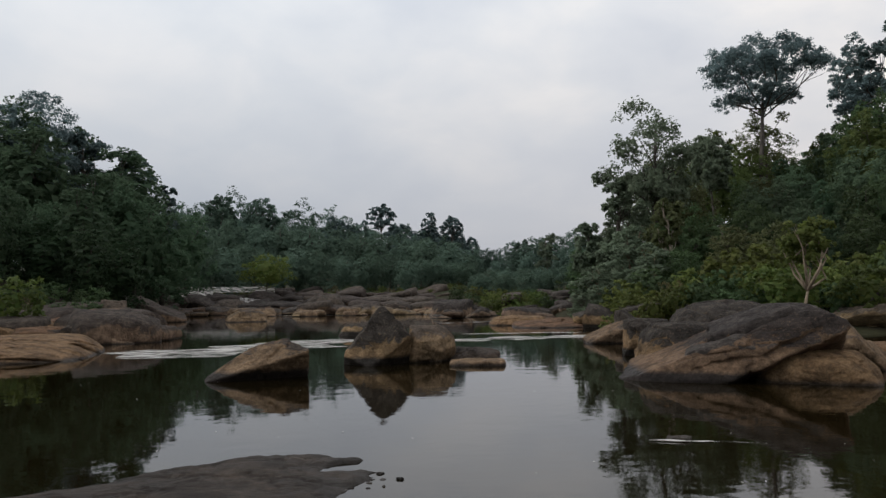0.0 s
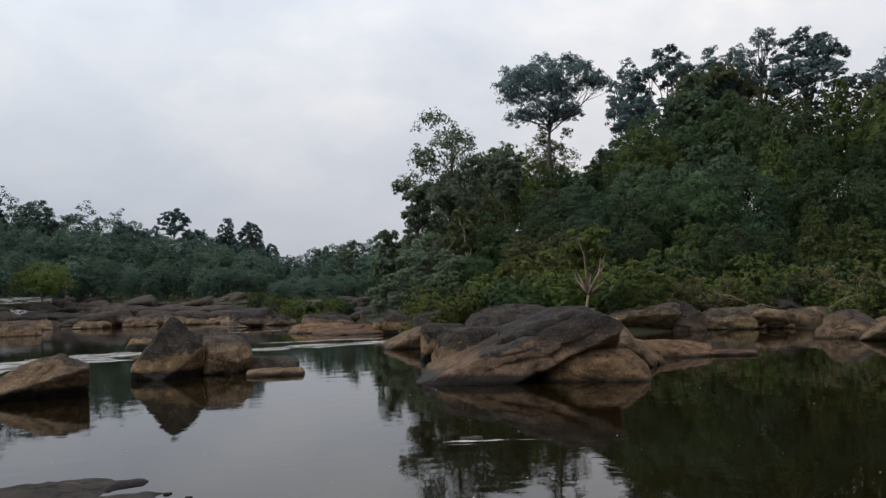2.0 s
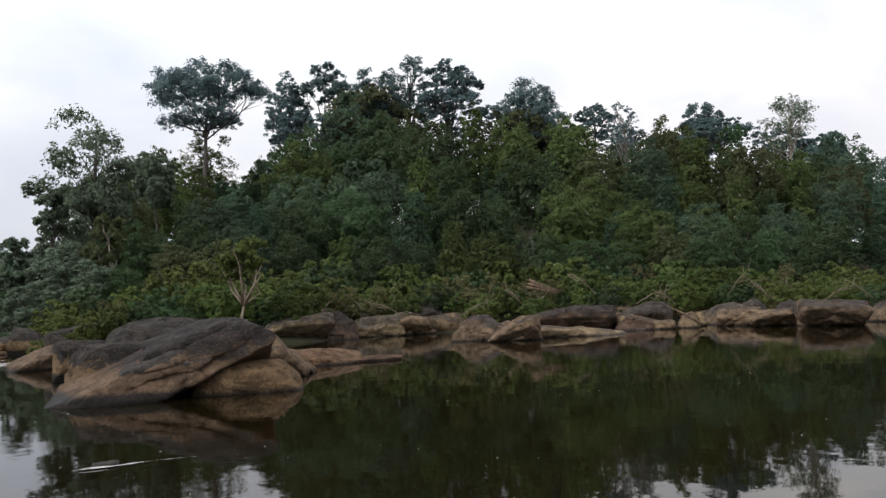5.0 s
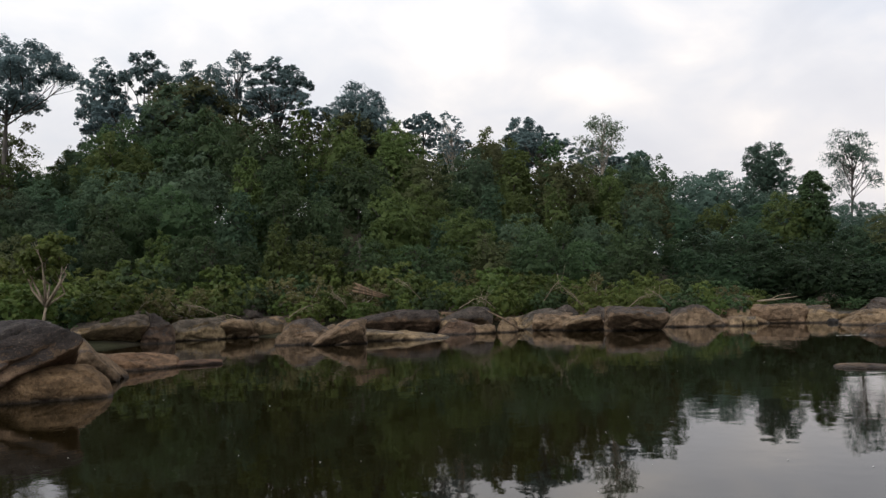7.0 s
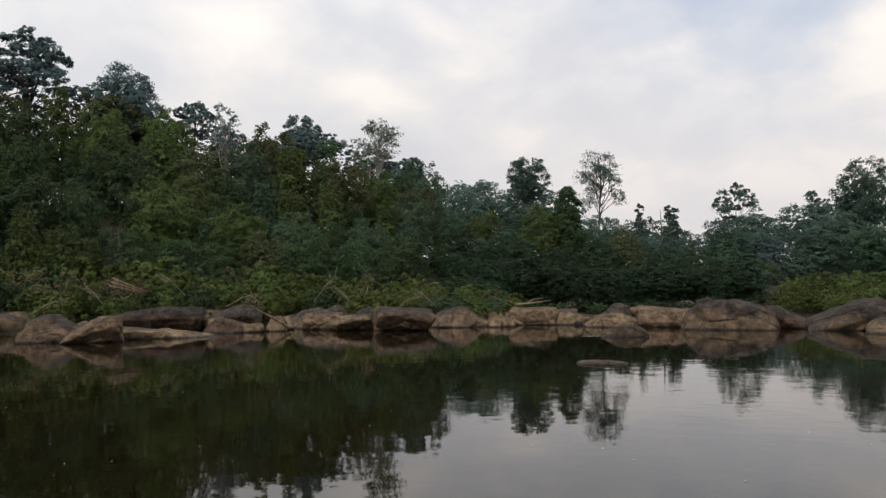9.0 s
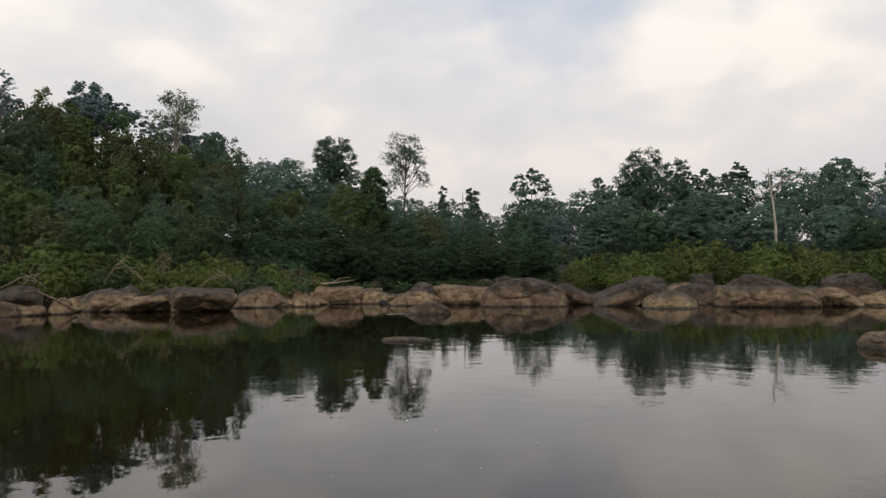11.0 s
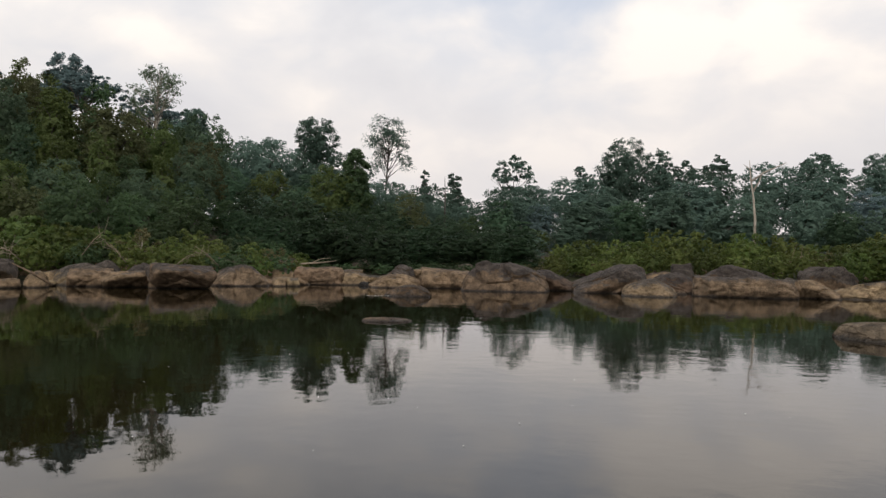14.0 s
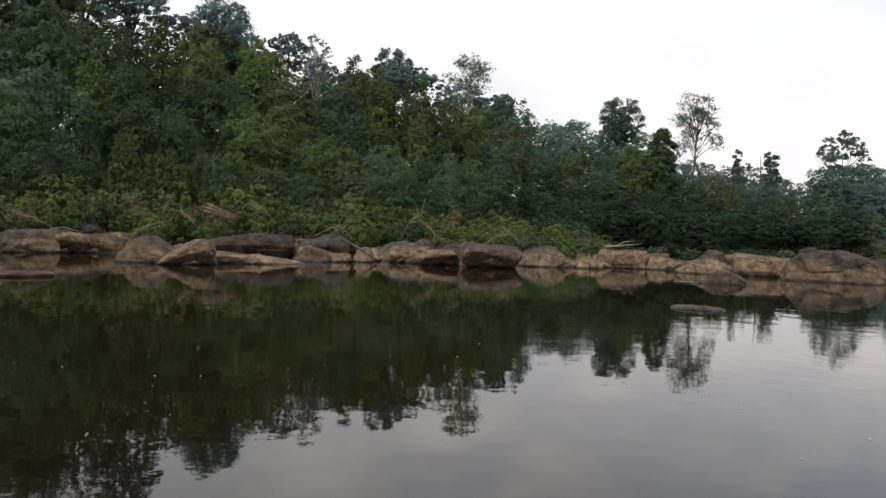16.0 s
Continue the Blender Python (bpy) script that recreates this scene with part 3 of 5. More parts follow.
stone("red_slab", 12.5, 19.7, 2.4, 0.13, 30, ROCK_SLAB, "thin red-brown tongue of rock awash in the river", 0.36, category="rock slab", crisp=7, sink=0.2, rough=0.015)
stone("midstream_slab", 5.9, 41.0, 5.4, 0.40, 30, ROCK_SLAB, "low orange-brown slab across the stream", 1.3, level=5, category="rock slab", crisp=5, rough=0.012, bed=0.012, faces=((0.03, -0.12, 1, 0, 2, 0.38),))
stone("midstream_slab", 3.9, 45.0, 3.4, 0.5, 31, ROCK_SLAB, "low brown slab across the stream", 0.9, level=5, category="rock slab", crisp=6, rough=0.02, bed=0.02)

# the near shelf: one low sheet of rock from the stand out to the left
def build_shelf():
    rim = [(-7.6, 5.9), (-6.0, 6.5), (-3.87, 7.47), (-2.9, 8.55), (-2.42, 9.0), (-1.9, 9.14), (-1.45, 9.17), (-0.88, 8.91), (-1.0, 8.74), (-1.3, 8.54), (-1.2, 8.40), (-0.57, 8.34),
           (-0.74, 8.15), (-0.66, 7.97), (-0.85, 7.6), (-0.95, 7.3), (-0.6, 6.2), (0.2, 4.2), (1.2, 2.4), (2.1, 0.6), (2.2, -1.2), (1.4, -3.2), (-0.6, -4.5), (-3.2, -4.2), (-5.6, -4.6), (-7.6, -3.4), (-8.5, -0.6), (-8.2, 2.2), (-8.6, 4.6)]

    def inside_of(x, y):
        """Distance to the rim, positive on the rock."""
        best, odd = 1e9, False
        for (ax, ay), (bx, by) in zip(rim, rim[1:] + rim[:1]):
            t = ((x - ax) * (bx - ax) + (y - ay) * (by - ay)) / ((bx - ax) ** 2 + (by - ay) ** 2)
            t = min(1.0, max(0.0, t))
            best = min(best, math.hypot(x - ax - t * (bx - ax), y - ay - t * (by - ay)))
            if (ay > y) != (by > y) and x < (bx - ax) * (y - ay) / (by - ay) + ax:
                odd = not odd
        return best if odd else -best

    xs = np.concatenate([np.linspace(-9.0, -3.2, 50)[:-1], np.linspace(-3.2, 0.0, 120)[:-1], np.linspace(0.0, 2.4, 20)])
    ys = np.concatenate([np.linspace(-5.0, 6.6, 60)[:-1], np.linspace(6.6, 9.6, 112)])
    verts, faces, nx = [], [], len(xs)
    for y in ys:
        for x in xs:
            n1 = noise.fractal(Vector((x * 0.8, y * 0.8, 3.0)), 1.0, 2.0, 5)
            n2 = noise.fractal(Vector((x * 3.5, y * 3.5, 8.0)), 1.0, 2.0, 5)
            inside = inside_of(x, y) + 0.05 * n2 + 0.05 * n1
            z = -0.35 + 0.39 * (1 - math.exp(-max(0.0, inside + 0.15) / 0.08))
            z += 0.11 * min(1.0, max(0.0, inside / 4.0)) + 0.030 * n1 + 0.016 * n2 - 0.03 * max(0.0, 1 - abs(n1 + 0.4 * n2) / 0.06) * min(1.0, max(0.0, inside * 2))
            verts.append((x, y, z))
    for j in range(len(ys) - 1):
        for i in range(nx - 1):
            a = j * nx + i
            faces.append((a, a + 1, a + nx + 1, a + nx))
    ob = new("rock_shelf", mesh_of("rock_shelf", verts, faces, ROCK_SHELF))
    tagged(ob, "low grey shelf of bare rock running out into the river", "rock shelf")


build_shelf()
stone("small_rock", -0.45, 7.93, 0.075, 0.02, 42, ROCK_DARK, "small dark pebble poking out of the river", 0.8, category="rock", level=3, sink=0.08, fine=0.002)

for _i in range(13):
    _r = np.random.RandomState(900 + _i)
    stone("pebble_rock", -0.78 + _r.uniform(-0.16, 0.30), 7.95 + _r.uniform(-0.42, 0.42), _r.uniform(0.03, 0.10), _r.uniform(0.010, 0.024), 940 + _i, ROCK_SHELF, "broken chip of rock off the shelf's tip", 0.8, category="rock", level=3, sink=0.05, fine=0.004, crisp=4, middle=(0, 0.03, 0.0), group="chips off the rock shelf")

# left bank
stone("bank_slab", -13.3, 22.0, 7.6, 0.62, 51, ROCK_SLAB, "broad orange-brown slab sloping from the bank into the river", 0.8, level=6, crisp=20, rough=0.016, fine=0.02, bed=0.04, category="rock slab", turn=-8,
      faces=((0.07, -0.10, 0.99, 0.4, 1.5, 0.46), (0.30, -0.25, 0.9, 2.2, 1.0, 0.32), (0.7, -0.5, 0.4, 3.4, 1.0, 0.10), (0.0, -0.6, 0.8, 0, 0.1, 0.16)),
      splits=((1.0, 1.2, 0.4, 0.1, 0.3, 0.95, 0.05, 0.04, 0.07, 1.6), (-1.0, 2.0, 0.5, 0.15, 0.4, 0.9, 0.05, 0.04, 0.06, 2.0), (2.2, 1.5, 0.3, 0.3, 0.4, 0.85, 0.04, 0.04, 0.05, 1.2), (0.0, 0.5, 0.25, 0.05, 0.3, 0.95, 0.05, 0.03, 0.04, 2.0)))
stone("bank_slab", -19.5, 31.5, 8.5, 0.92, 52, ROCK_SLAB, "broad orange-brown slab rising up the bank", 0.6, level=6, crisp=18, rough=0.02, bed=0.06, category="rock slab", faces=((0.12, -0.2, 0.96, 0, 1.5, 1.05),))
stone("bank_slab", -15.5, 32.5, 4.0, 0.66, 53, ROCK_SLAB, "layered brown slab at the bank", 0.7, level=6, category="rock slab", bed=0.08, crisp=18, faces=((0.16, -0.2, 0.95, 0, 1.2, 0.62),))
for _i, (_x, _y, _w, _h, _kind, _m, _l) in enumerate((
        (-17.6, 38.6, 3.3, 0.90, "fall", ROCK_SLAB, "brown layered boulder on the bank"), (-16.4, 39.6, 2.6, 1.32, "block", ROCK_SLAB, "orange-brown block of rock on the bank"),
        (-20.8, 40.0, 4.2, 1.5, "dome", ROCK_SHADE, "dark humped boulder beneath the trees"), (-22.8, 51.2, 4.6, 1.7, "dome", ROCK_SHADE, "dark boulder in the shade of trees"),
        (-19.7, 48.1, 1.5, 1.7, "block", ROCK_SHORE, "upright grey block of rock"), (-21.4, 58.0, 5.6, 2.1, "fall", ROCK_SHADE, "large dark whaleback boulder"),
        (-15.1, 42.2, 1.1, 0.48, "dome", ROCK_DARK, "small dark rock off the bank"), (-23.6, 65.0, 3.4, 0.6, "ledge", ROCK_SHORE, "low pale ledge at the pool's edge"),
        (-14.0, 57.4, 3.0, 0.95, "dome", ROCK_SHORE, "pale hump of rock in the pool"), (-17.3, 72.0, 4.4, 0.75, "ledge", ROCK_SHORE, "low pale slab at the foot of the rapids"),
        (-22.2, 84.0, 5.2, 1.7, "dome", ROCK_SHADE, "dark dome of rock in the rapids"), (5.1, 72.0, 3.8, 1.95, "rise", ROCK_SHADE, "large leaning boulder beside the stream"),
        (8.5, 74.0, 1.3, 0.75, "dome", ROCK_SHORE, "small round boulder beside the stream"), (10.3, 72.0, 2.2, 0.48, "ledge", ROCK_SHORE, "low pale rocks beside the stream"))):
    stone("bank_boulder", _x, _y, _w, _h, 60 + _i, _m, _l, 0.7, level=5, group="boulders on the wooded bank", **form(_kind, _w, _w * 0.7, _h, np.random.RandomState(60 + _i)))

# right shore, boulder by boulder: x, y, width, height, form, dark (1), pale (0) or between (2)
SHORE_A = ((17.7, 33.6, 1.5, 1.72, "rise", 1), (17.4, 32.4, 3.1, 1.17, "slab", 0), (19.1, 31.8, 1.5, 1.42, "dome", 1), (21.1, 31.9, 2.45, 1.02, "block", 0), (23.2, 32.3, 3.7, 1.68, "rise", 1),
           (22.4, 31.0, 1.5, 0.90, "slab", 0), (24.6, 31.2, 2.2, 0.84, "block", 0), (20.2, 23.6, 2.0, 0.92, "dome", 2), (22.3, 25.9, 1.6, 1.05, "dome", 1), (23.6, 25.7, 0.95, 0.66, "dome", 2),
           (20.3, 21.9, 2.05, 0.85, "rise", 0), (25.5, 23.8, 4.1, 1.12, "slab", 1), (23.3, 21.3, 4.2, 0.27, "ledge", 0), (28.6, 22.5, 2.7, 1.26, "rise", 1), (26.9, 21.5, 1.75, 0.56, "dome", 1))
SHORE_B = ((27.6, 22.4, 0.8, 0.65, "block", 0), (27.9, 20.7, 0.9, 0.36, "block", 0), (28.8, 20.1, 0.85, 0.70, "dome", 0), (31.3, 19.6, 2.5, 0.97, "dome", 2), (30.4, 19.1, 1.75, 0.66, "block", 0),
           (32.0, 19.3, 1.6, 1.17, "dome", 1), (30.0, 17.1, 1.8, 0.62, "slab", 0), (32.5, 17.8, 1.5, 1.02, "dome", 1), (30.4, 16.1, 0.45, 0.35, "dome", 0), (30.0, 14.6, 2.35, 0.84, "slab", 2),
           (33.6, 13.6, 2.7, 0.95, "dome", 2), (34.2, 12.2, 0.55, 0.42, "dome", 0), (34.6, 11.7, 0.5, 0.36, "block", 0), (36.5, 11.3, 2.25, 0.80, "block", 0), (37.0, 9.5, 1.75, 0.60, "dome", 0))
SHORE_C = ((35.0, 7.1, 2.6, 0.70, "dome", 0), (41.0, 8.1, 1.8, 1.02, "dome", 1), (28.3, 5.2, 1.75, 0.46, "dome", 1), (35.6, 4.7, 2.7, 0.72, "block", 0), (33.6, 2.5, 3.8, 1.27, "dome", 2),
           (35.5, 0.3, 1.8, 0.88, "fall", 1), (33.9, -2.0, 3.0, 1.18, "rise", 1), (32.0, -3.4, 2.0, 0.72, "dome", 2), (35.5, -4.8, 2.0, 0.92, "dome", 1), (36.7, -7.6, 4.0, 1.25, "dome", 1),
           (32.7, -7.2, 3.85, 0.72, "block", 2), (38.5, -5.6, 1.0, 1.28, "block", 1), (36.0, -9.7, 1.05, 0.86, "dome", 2), (33.0, -9.9, 1.55, 0.70, "fall", 0), (36.8, -11.5, 2.2, 1.20, "block", 1))
SHORE_D = ((33.0, -12.0, 3.5, 0.76, "dome", 0), (34.3, -14.9, 1.95, 1.48, "block", 1), (30.2, -12.7, 1.6, 0.30, "ledge", 0), (34.3, -16.2, 1.7, 0.86, "dome", 0), (40.0, 4.0, 2.6, 0.8, "dome", 0), (39.2, 10.6, 1.6, 0.62, "block", 0))
WORDS = {"dome": "rounded boulder", "block": "blocky boulder", "slab": "flat-topped boulder with a shaded undercut", "rise": "sloping boulder", "fall": "sloping boulder", "ledge": "low ledge of rock"}
for _g, _rows in enumerate((SHORE_A, SHORE_B, SHORE_C, SHORE_D)):
    for _i, (_x, _y, _w, _h, _kind, _dark) in enumerate(_rows):
        _rng = np.random.RandomState(100 + 40 * _g + _i)
        _label = ("pale tan ", "dark-crusted ", "dark-topped, tan-footed ")[_dark] + WORDS[_kind] + " at the river's edge"
        _d = 0.32 if _kind == "ledge" else 0.55 if _w > 3 else 0.75
        _holes = ((0.30, 0.03, 0.72, 0.09, 0.16), (0.55, 0.05, 0.42, 0.16, 0.10), (0.75, 0.03, 0.25, 0.14, 0.12)) if (_g, _i) == (0, 3) else ()
        stone("shore_boulder", _x, _y, _w * 1.04, _h, 100 + 40 * _g + _i, (ROCK_SHORE, ROCK_SHADE, ROCK_TWO)[_dark], _label, _d, turn=_rng.uniform(-9, 9), tip=(_rng.uniform(-4, 4), _rng.uniform(-6, 6)), level=5 if _w > 1.2 else 4, group="boulders along the shore", pits=_holes,
              splits=tuple((_rng.uniform(-0.3, 0.3) * _w, 0.1, _h * _rng.uniform(0.35, 0.8), _rng.uniform(-0.5, 0.5), 0.2, 0.8, 0.03, 0.035, 0.02, _w * 0.3) for _ in range(2)) if _w > 1.2 else (), **form(_kind, _w, _w * _d, _h, _rng), plate=0.09, crack=0.06)
stone("river_slab", 15.5, -7.1, 4.9, 0.45, 95, ROCK_LOW, "long low tan slab rising out of the river", 0.34, level=6, crisp=3.2, rough=0.012, category="rock slab", faces=((0.08, -0.3, 0.95, -1.0, 0.4, 0.42),))
stone("river_slab", 18.1, -9.6, 3.7, 0.98, 97, ROCK_LOW, "tan slab sloping up out of the river", 0.5, level=5, category="rock slab", crisp=8, rough=0.015, faces=((-0.30, -0.2, 0.93, 0.8, 0.5, 0.95), (-0.1, -0.85, 0.3, 0, 0, 0.2)))
stone("river_slab", 17.9, 3.8, 1.25, 0.09, 96, ROCK_SHORE, "thin grey ledge awash in the river", 0.55, level=5, crisp=3.5, rough=0.05, sink=0.15, category="rock slab")


def scatter_rocks(seed, count, az, dist, width, low, high, name, label, mat, group, base=None, level=3, kinds=("dome", "block", "slab", "rise", "fall")):
    rng = np.random.RandomState(seed)
    for i in range(count):
        a, d = rng.uniform(*az), rng.uniform(*dist)
        x, y = polar(a, d)
        w = rng.uniform(*width)
        h, k = w * rng.uniform(low, high), rng.uniform(0.6, 1.0)
        z = base(a, d) if base else max(-0.1, ground_z(x, y) - 0.1)
        stone(name, x, y, w, h, seed * 50 + i, mat, label, k, turn=rng.uniform(-25, 25), tip=(rng.uniform(-6, 6), rng.uniform(-9, 9)), group=group, base=z, level=level, **form(kinds[rng.randint(len(kinds))], w, w * k, h, rng))


# the rapids: a jumble of rocks stepping up to the falls
def rapids_step(a, d):
    return max(0.0, min(1.3 if a < -12.5 else 2.2, (d - 82) * 0.075)) - 0.1


scatter_rocks(3, 105, (-20.0, -9.0), (80, 110), (1.2, 4.0), 0.24, 0.42, "rapids_boulder", "dark wet boulder among the rapids", ROCK_FAR, "boulders of the rapids", rapids_step)
scatter_rocks(5, 120, (-10.0, 3.5), (76, 104), (1.2, 4.4), 0.20, 0.40, "rapids_ledge", "brown layered block of rock among the rapids", ROCK_LEDGE, "boulders of the rapids", rapids_step, 3, ("block", "slab", "ledge", "rise"))
scatter_rocks(14, 46, (-11.0, 4.0), (71, 77), (0.6, 2.3), 0.22, 0.42, "rapids_rock", "broken tan rock at the foot of the rapids", ROCK_SHORE, "broken rocks below the rapids", lambda a, d: -0.06, 3, ("block", "slab", "ledge", "rise"))
scatter_rocks(15, 14, (-21.0, -12.0), (78, 84), (0.6, 2.4), 0.20, 0.40, "rapids_rock", "broken brown rock between dark boulders", ROCK_LEDGE, "broken rocks below the rapids", lambda a, d: 0.05, 3, ("block", "slab", "ledge"))
scatter_rocks(4, 46, (-1.0, 11.0), (58, 80), (1.2, 3.8), 0.22, 0.42, "rapids_boulder", "dark brown boulder beside the stream", ROCK_FAR, "boulders of the rapids")
scatter_rocks(6, 30, (-36.0, -21.0), (34, 56), (1.6, 4.6), 0.22, 0.42, "bank_ledge", "brown layered rock on the wooded bank", ROCK_LEDGE, "boulders on the wooded bank")
scatter_rocks(7, 26, (9.0, 30.0), (37, 44), (1.2, 3.2), 0.3, 0.5, "bank_boulder", "dark boulder on the bank under shrubs", ROCK_DARK, "boulders along the shore")
scatter_rocks(8, 34, (30.0, 72.0), (38, 44), (0.9, 2.6), 0.3, 0.55, "bank_boulder", "grey boulder half hidden under shrubs", ROCK_SHORE, "boulders along the shore")
scatter_rocks(9, 30, (72.0, 118.0), (40, 50), (0.9, 2.8), 0.28, 0.5, "bank_boulder", "tan boulder on the rocky point", ROCK_SHORE, "boulders along the shore")
scatter_rocks(12, 30, (30.0, 72.0), (37.0, 40.5), (0.4, 1.1), 0.35, 0.6, "pebble_rock", "small broken brown rock at the river's edge", ROCK_SHORE, "boulders along the shore", lambda a, d: -0.05, 3)
scatter_rocks(13, 34, (72.0, 116.0), (36.5, 42.0), (0.4, 1.2), 0.35, 0.6, "pebble_rock", "small broken dark rock at the river's edge", ROCK_DARK, "boulders along the shore", lambda a, d: -0.05, 3)
scatter_rocks(10, 20, (38.0, 116.0), (35, 39), (0.2, 0.6), 0.4, 0.6, "pebble_rock", "small tan stone at the river's edge", ROCK_SHORE, "boulders along the shore", lambda a, d: -0.05, 3)

# ---------------- plants ----------------
def tube(points, radii, sides=6):
    """Vertices and faces of a tapered tube along points."""
    pts = [Vector(p) for p in points]
    verts, faces = [], []
    for i, p in enumerate(pts):
        d = (pts[min(i + 1, len(pts) - 1)] - pts[max(i - 1, 0)]).normalized()
        u = d.cross(Vector((0.31, 0.95, 0.05))).normalized()
        v = d.cross(u)
        for k in range(sides):
            a = 2 * math.pi * k / sides
            verts.append(tuple(p + (u * math.cos(a) + v * math.sin(a)) * radii[i]))
    for i in range(len(pts) - 1):
        for k in range(sides):
            j = (k + 1) % sides
            faces.append((i * sides + k, i * sides + j, (i + 1) * sides + j, (i + 1) * sides + k))
    faces.append(tuple(range(sides))[::-1])
    faces.append(tuple((len(pts) - 1) * sides + k for k in range(sides)))
    return verts, faces


def joined(tubes):
    verts, faces = [], []
    for v, f in tubes:
        o = len(verts)
        verts += v
        faces += [tuple(i + o for i in q) for q in f]
    return verts, faces


def leaves(rng, centres, sizes, per, leaf, droop=0.0, flat=0.85):
    """Leaves in clumps, a small three-cornered blade each, facing outwards from the crown."""
    n = len(centres)
    c = np.repeat(np.asarray(centres), per, 0)
    r = np.repeat(np.asarray(sizes), per)[:, None]
    m = n * per
    d = rng.normal(size=(m, 3))
    d /= np.linalg.norm(d, axis=1, keepdims=True)
    d[:, 2] = np.where(d[:, 2] < -0.6, -d[:, 2], d[:, 2])
    shell = rng.uniform(0.1, 1.0, (m, 1)) ** 0.5
    p = c + d * r * shell * np.array([1, 1, flat])
    out = p - np.asarray(centres).mean(0)
    out /= np.linalg.norm(out, axis=1, keepdims=True) + 1e-6
    nrm = d * 0.5 + out * 0.4 + np.array([0, 0, 0.35]) + rng.normal(size=(m, 3)) * 0.5
    nrm /= np.linalg.norm(nrm, axis=1, keepdims=True)
    ax = np.cross(nrm, rng.normal(size=(m, 3)))
    ax /= np.linalg.norm(ax, axis=1, keepdims=True)
    ax[:, 2] -= droop
    side = np.cross(ax, nrm)
    soft = d * 0.70 + out * 0.55 + np.array([0, 0, 0.16]) + rng.normal(size=(m, 3)) * 0.20
    soft /= np.linalg.norm(soft, axis=1, keepdims=True)
    s = leaf * rng.uniform(0.55, 1.4, (m, 1))
    a = p - ax * s * 0.5
    i = np.arange(m)[:, None]
    corners = [a, p + side * s * 0.40 + ax * s * 0.25, p - side * s * 0.36 + ax * s * 0.5]
    faces = i * 3 + np.array([[0, 1, 2]])
    return np.stack(corners, 1).reshape(-1, 3), faces, np.repeat(soft, len(corners), 0)


def inner_leaves(rng, middle, radii, count, leaf):
    """Large shaded leaves deep inside a dense crown, which close it to the light behind."""
    d = rng.normal(size=(count, 3))
    d /= np.linalg.norm(d, axis=1, keepdims=True)
    p = np.asarray(middle) + d * np.asarray(radii) * rng.uniform(0.4, 1.0, (count, 1))
    u = rng.normal(size=(count, 3))
    u -= d * (u * d).sum(1, keepdims=True)
    u /= np.linalg.norm(u, axis=1, keepdims=True)
    w = np.cross(d, u)
    s = leaf * rng.uniform(0.7, 1.3, (count, 1))
    v = np.stack([p - u * s * 0.5, p + w * s * 0.45 + u * s * 0.2, p - w * s * 0.45 + u * s * 0.4], 1).reshape(-1, 3)
    return v, np.arange(count)[:, None] * 3 + np.array([[0, 2, 1]]), np.repeat(d, 3, 0)


def crown_points(rng, style, count, radius, z0, z1):
    """Clump centres and sizes, gathered into lobes, that give a crown its form."""
    pts, sizes = [], []
    mid, half = (z0 + z1) / 2, (z1 - z0) / 2
    lobes = []
    n = {"umbrella": 48, "airy": 26, "column": 20}.get(style, 28)
    for q in range(n):
        a = 2.4 * q + rng.uniform(-0.4, 0.4)
        u = (q + 0.5) / n
        if style == "umbrella":
            k = math.sqrt(u) * 0.84
            top, low = 0.90 - 0.42 * k ** 2, 0.10 + 0.30 * k + rng.uniform(-0.06, 0.10)
            c = (math.cos(a) * radius * k, math.sin(a) * radius * k, z0 + (z1 - z0) * (low + (top - low) * (1 - rng.rand() ** 2.2)))
            r = radius * rng.uniform(0.15, 0.25)
        elif style == "airy":
            k = rng.uniform(0.25, 0.9)
            h = rng.uniform(0.08, 0.88)
            k *= 1.0 - 0.5 * abs(h - 0.45)
            c = (math.cos(a) * radius * k, math.sin(a) * radius * k, z0 + (z1 - z0) * h)
            r = radius * rng.uniform(0.24, 0.40)
        elif style == "column":
            k = rng.uniform(0.25, 0.6) * (1.05 - 0.6 * u ** 2)
            c = (math.cos(a) * radius * k, math.sin(a) * radius * k, z0 + (z1 - z0) * (0.08 + 0.80 * u))
            r = radius * rng.uniform(0.38, 0.58) * (1.05 - 0.35 * u)
        else:
            z = 1 - 1.9 * u
            k = (math.sqrt(max(0.0, 1 - z * z)) if z > 0 else 1.0) * rng.uniform(0.5, 0.72)
            c = (math.cos(a) * radius * k, math.sin(a) * radius * k, mid + z * half * rng.uniform(0.58, 0.78))
            r = radius * rng.uniform(0.24, 0.40)
        lobes.append((np.array(c), r))
    while len(pts) < count:
        c, r = lobes[len(pts) % n]
        d = rng.normal(size=3)
        d /= np.linalg.norm(d)
        if d[2] < -0.45:
            d[2] = -d[2]
        out = np.array([c[0], c[1], 0.0])
        if style in ("dome", "column") and d @ out < -0.5 * np.linalg.norm(out):
            d[:2] = -d[:2]
        squash = 0.75 if style == "umbrella" else min(1.0, max(0.7, half / radius))
        pts.append(c + d * r * rng.uniform(0.45, 1.0) * np.array([1, 1, squash]))
        sizes.append(r * rng.uniform(0.22, 0.44))
    pts = np.array(pts)
    pts[:, 2] = np.minimum(pts[:, 2], z1)
    return pts, np.array(sizes)


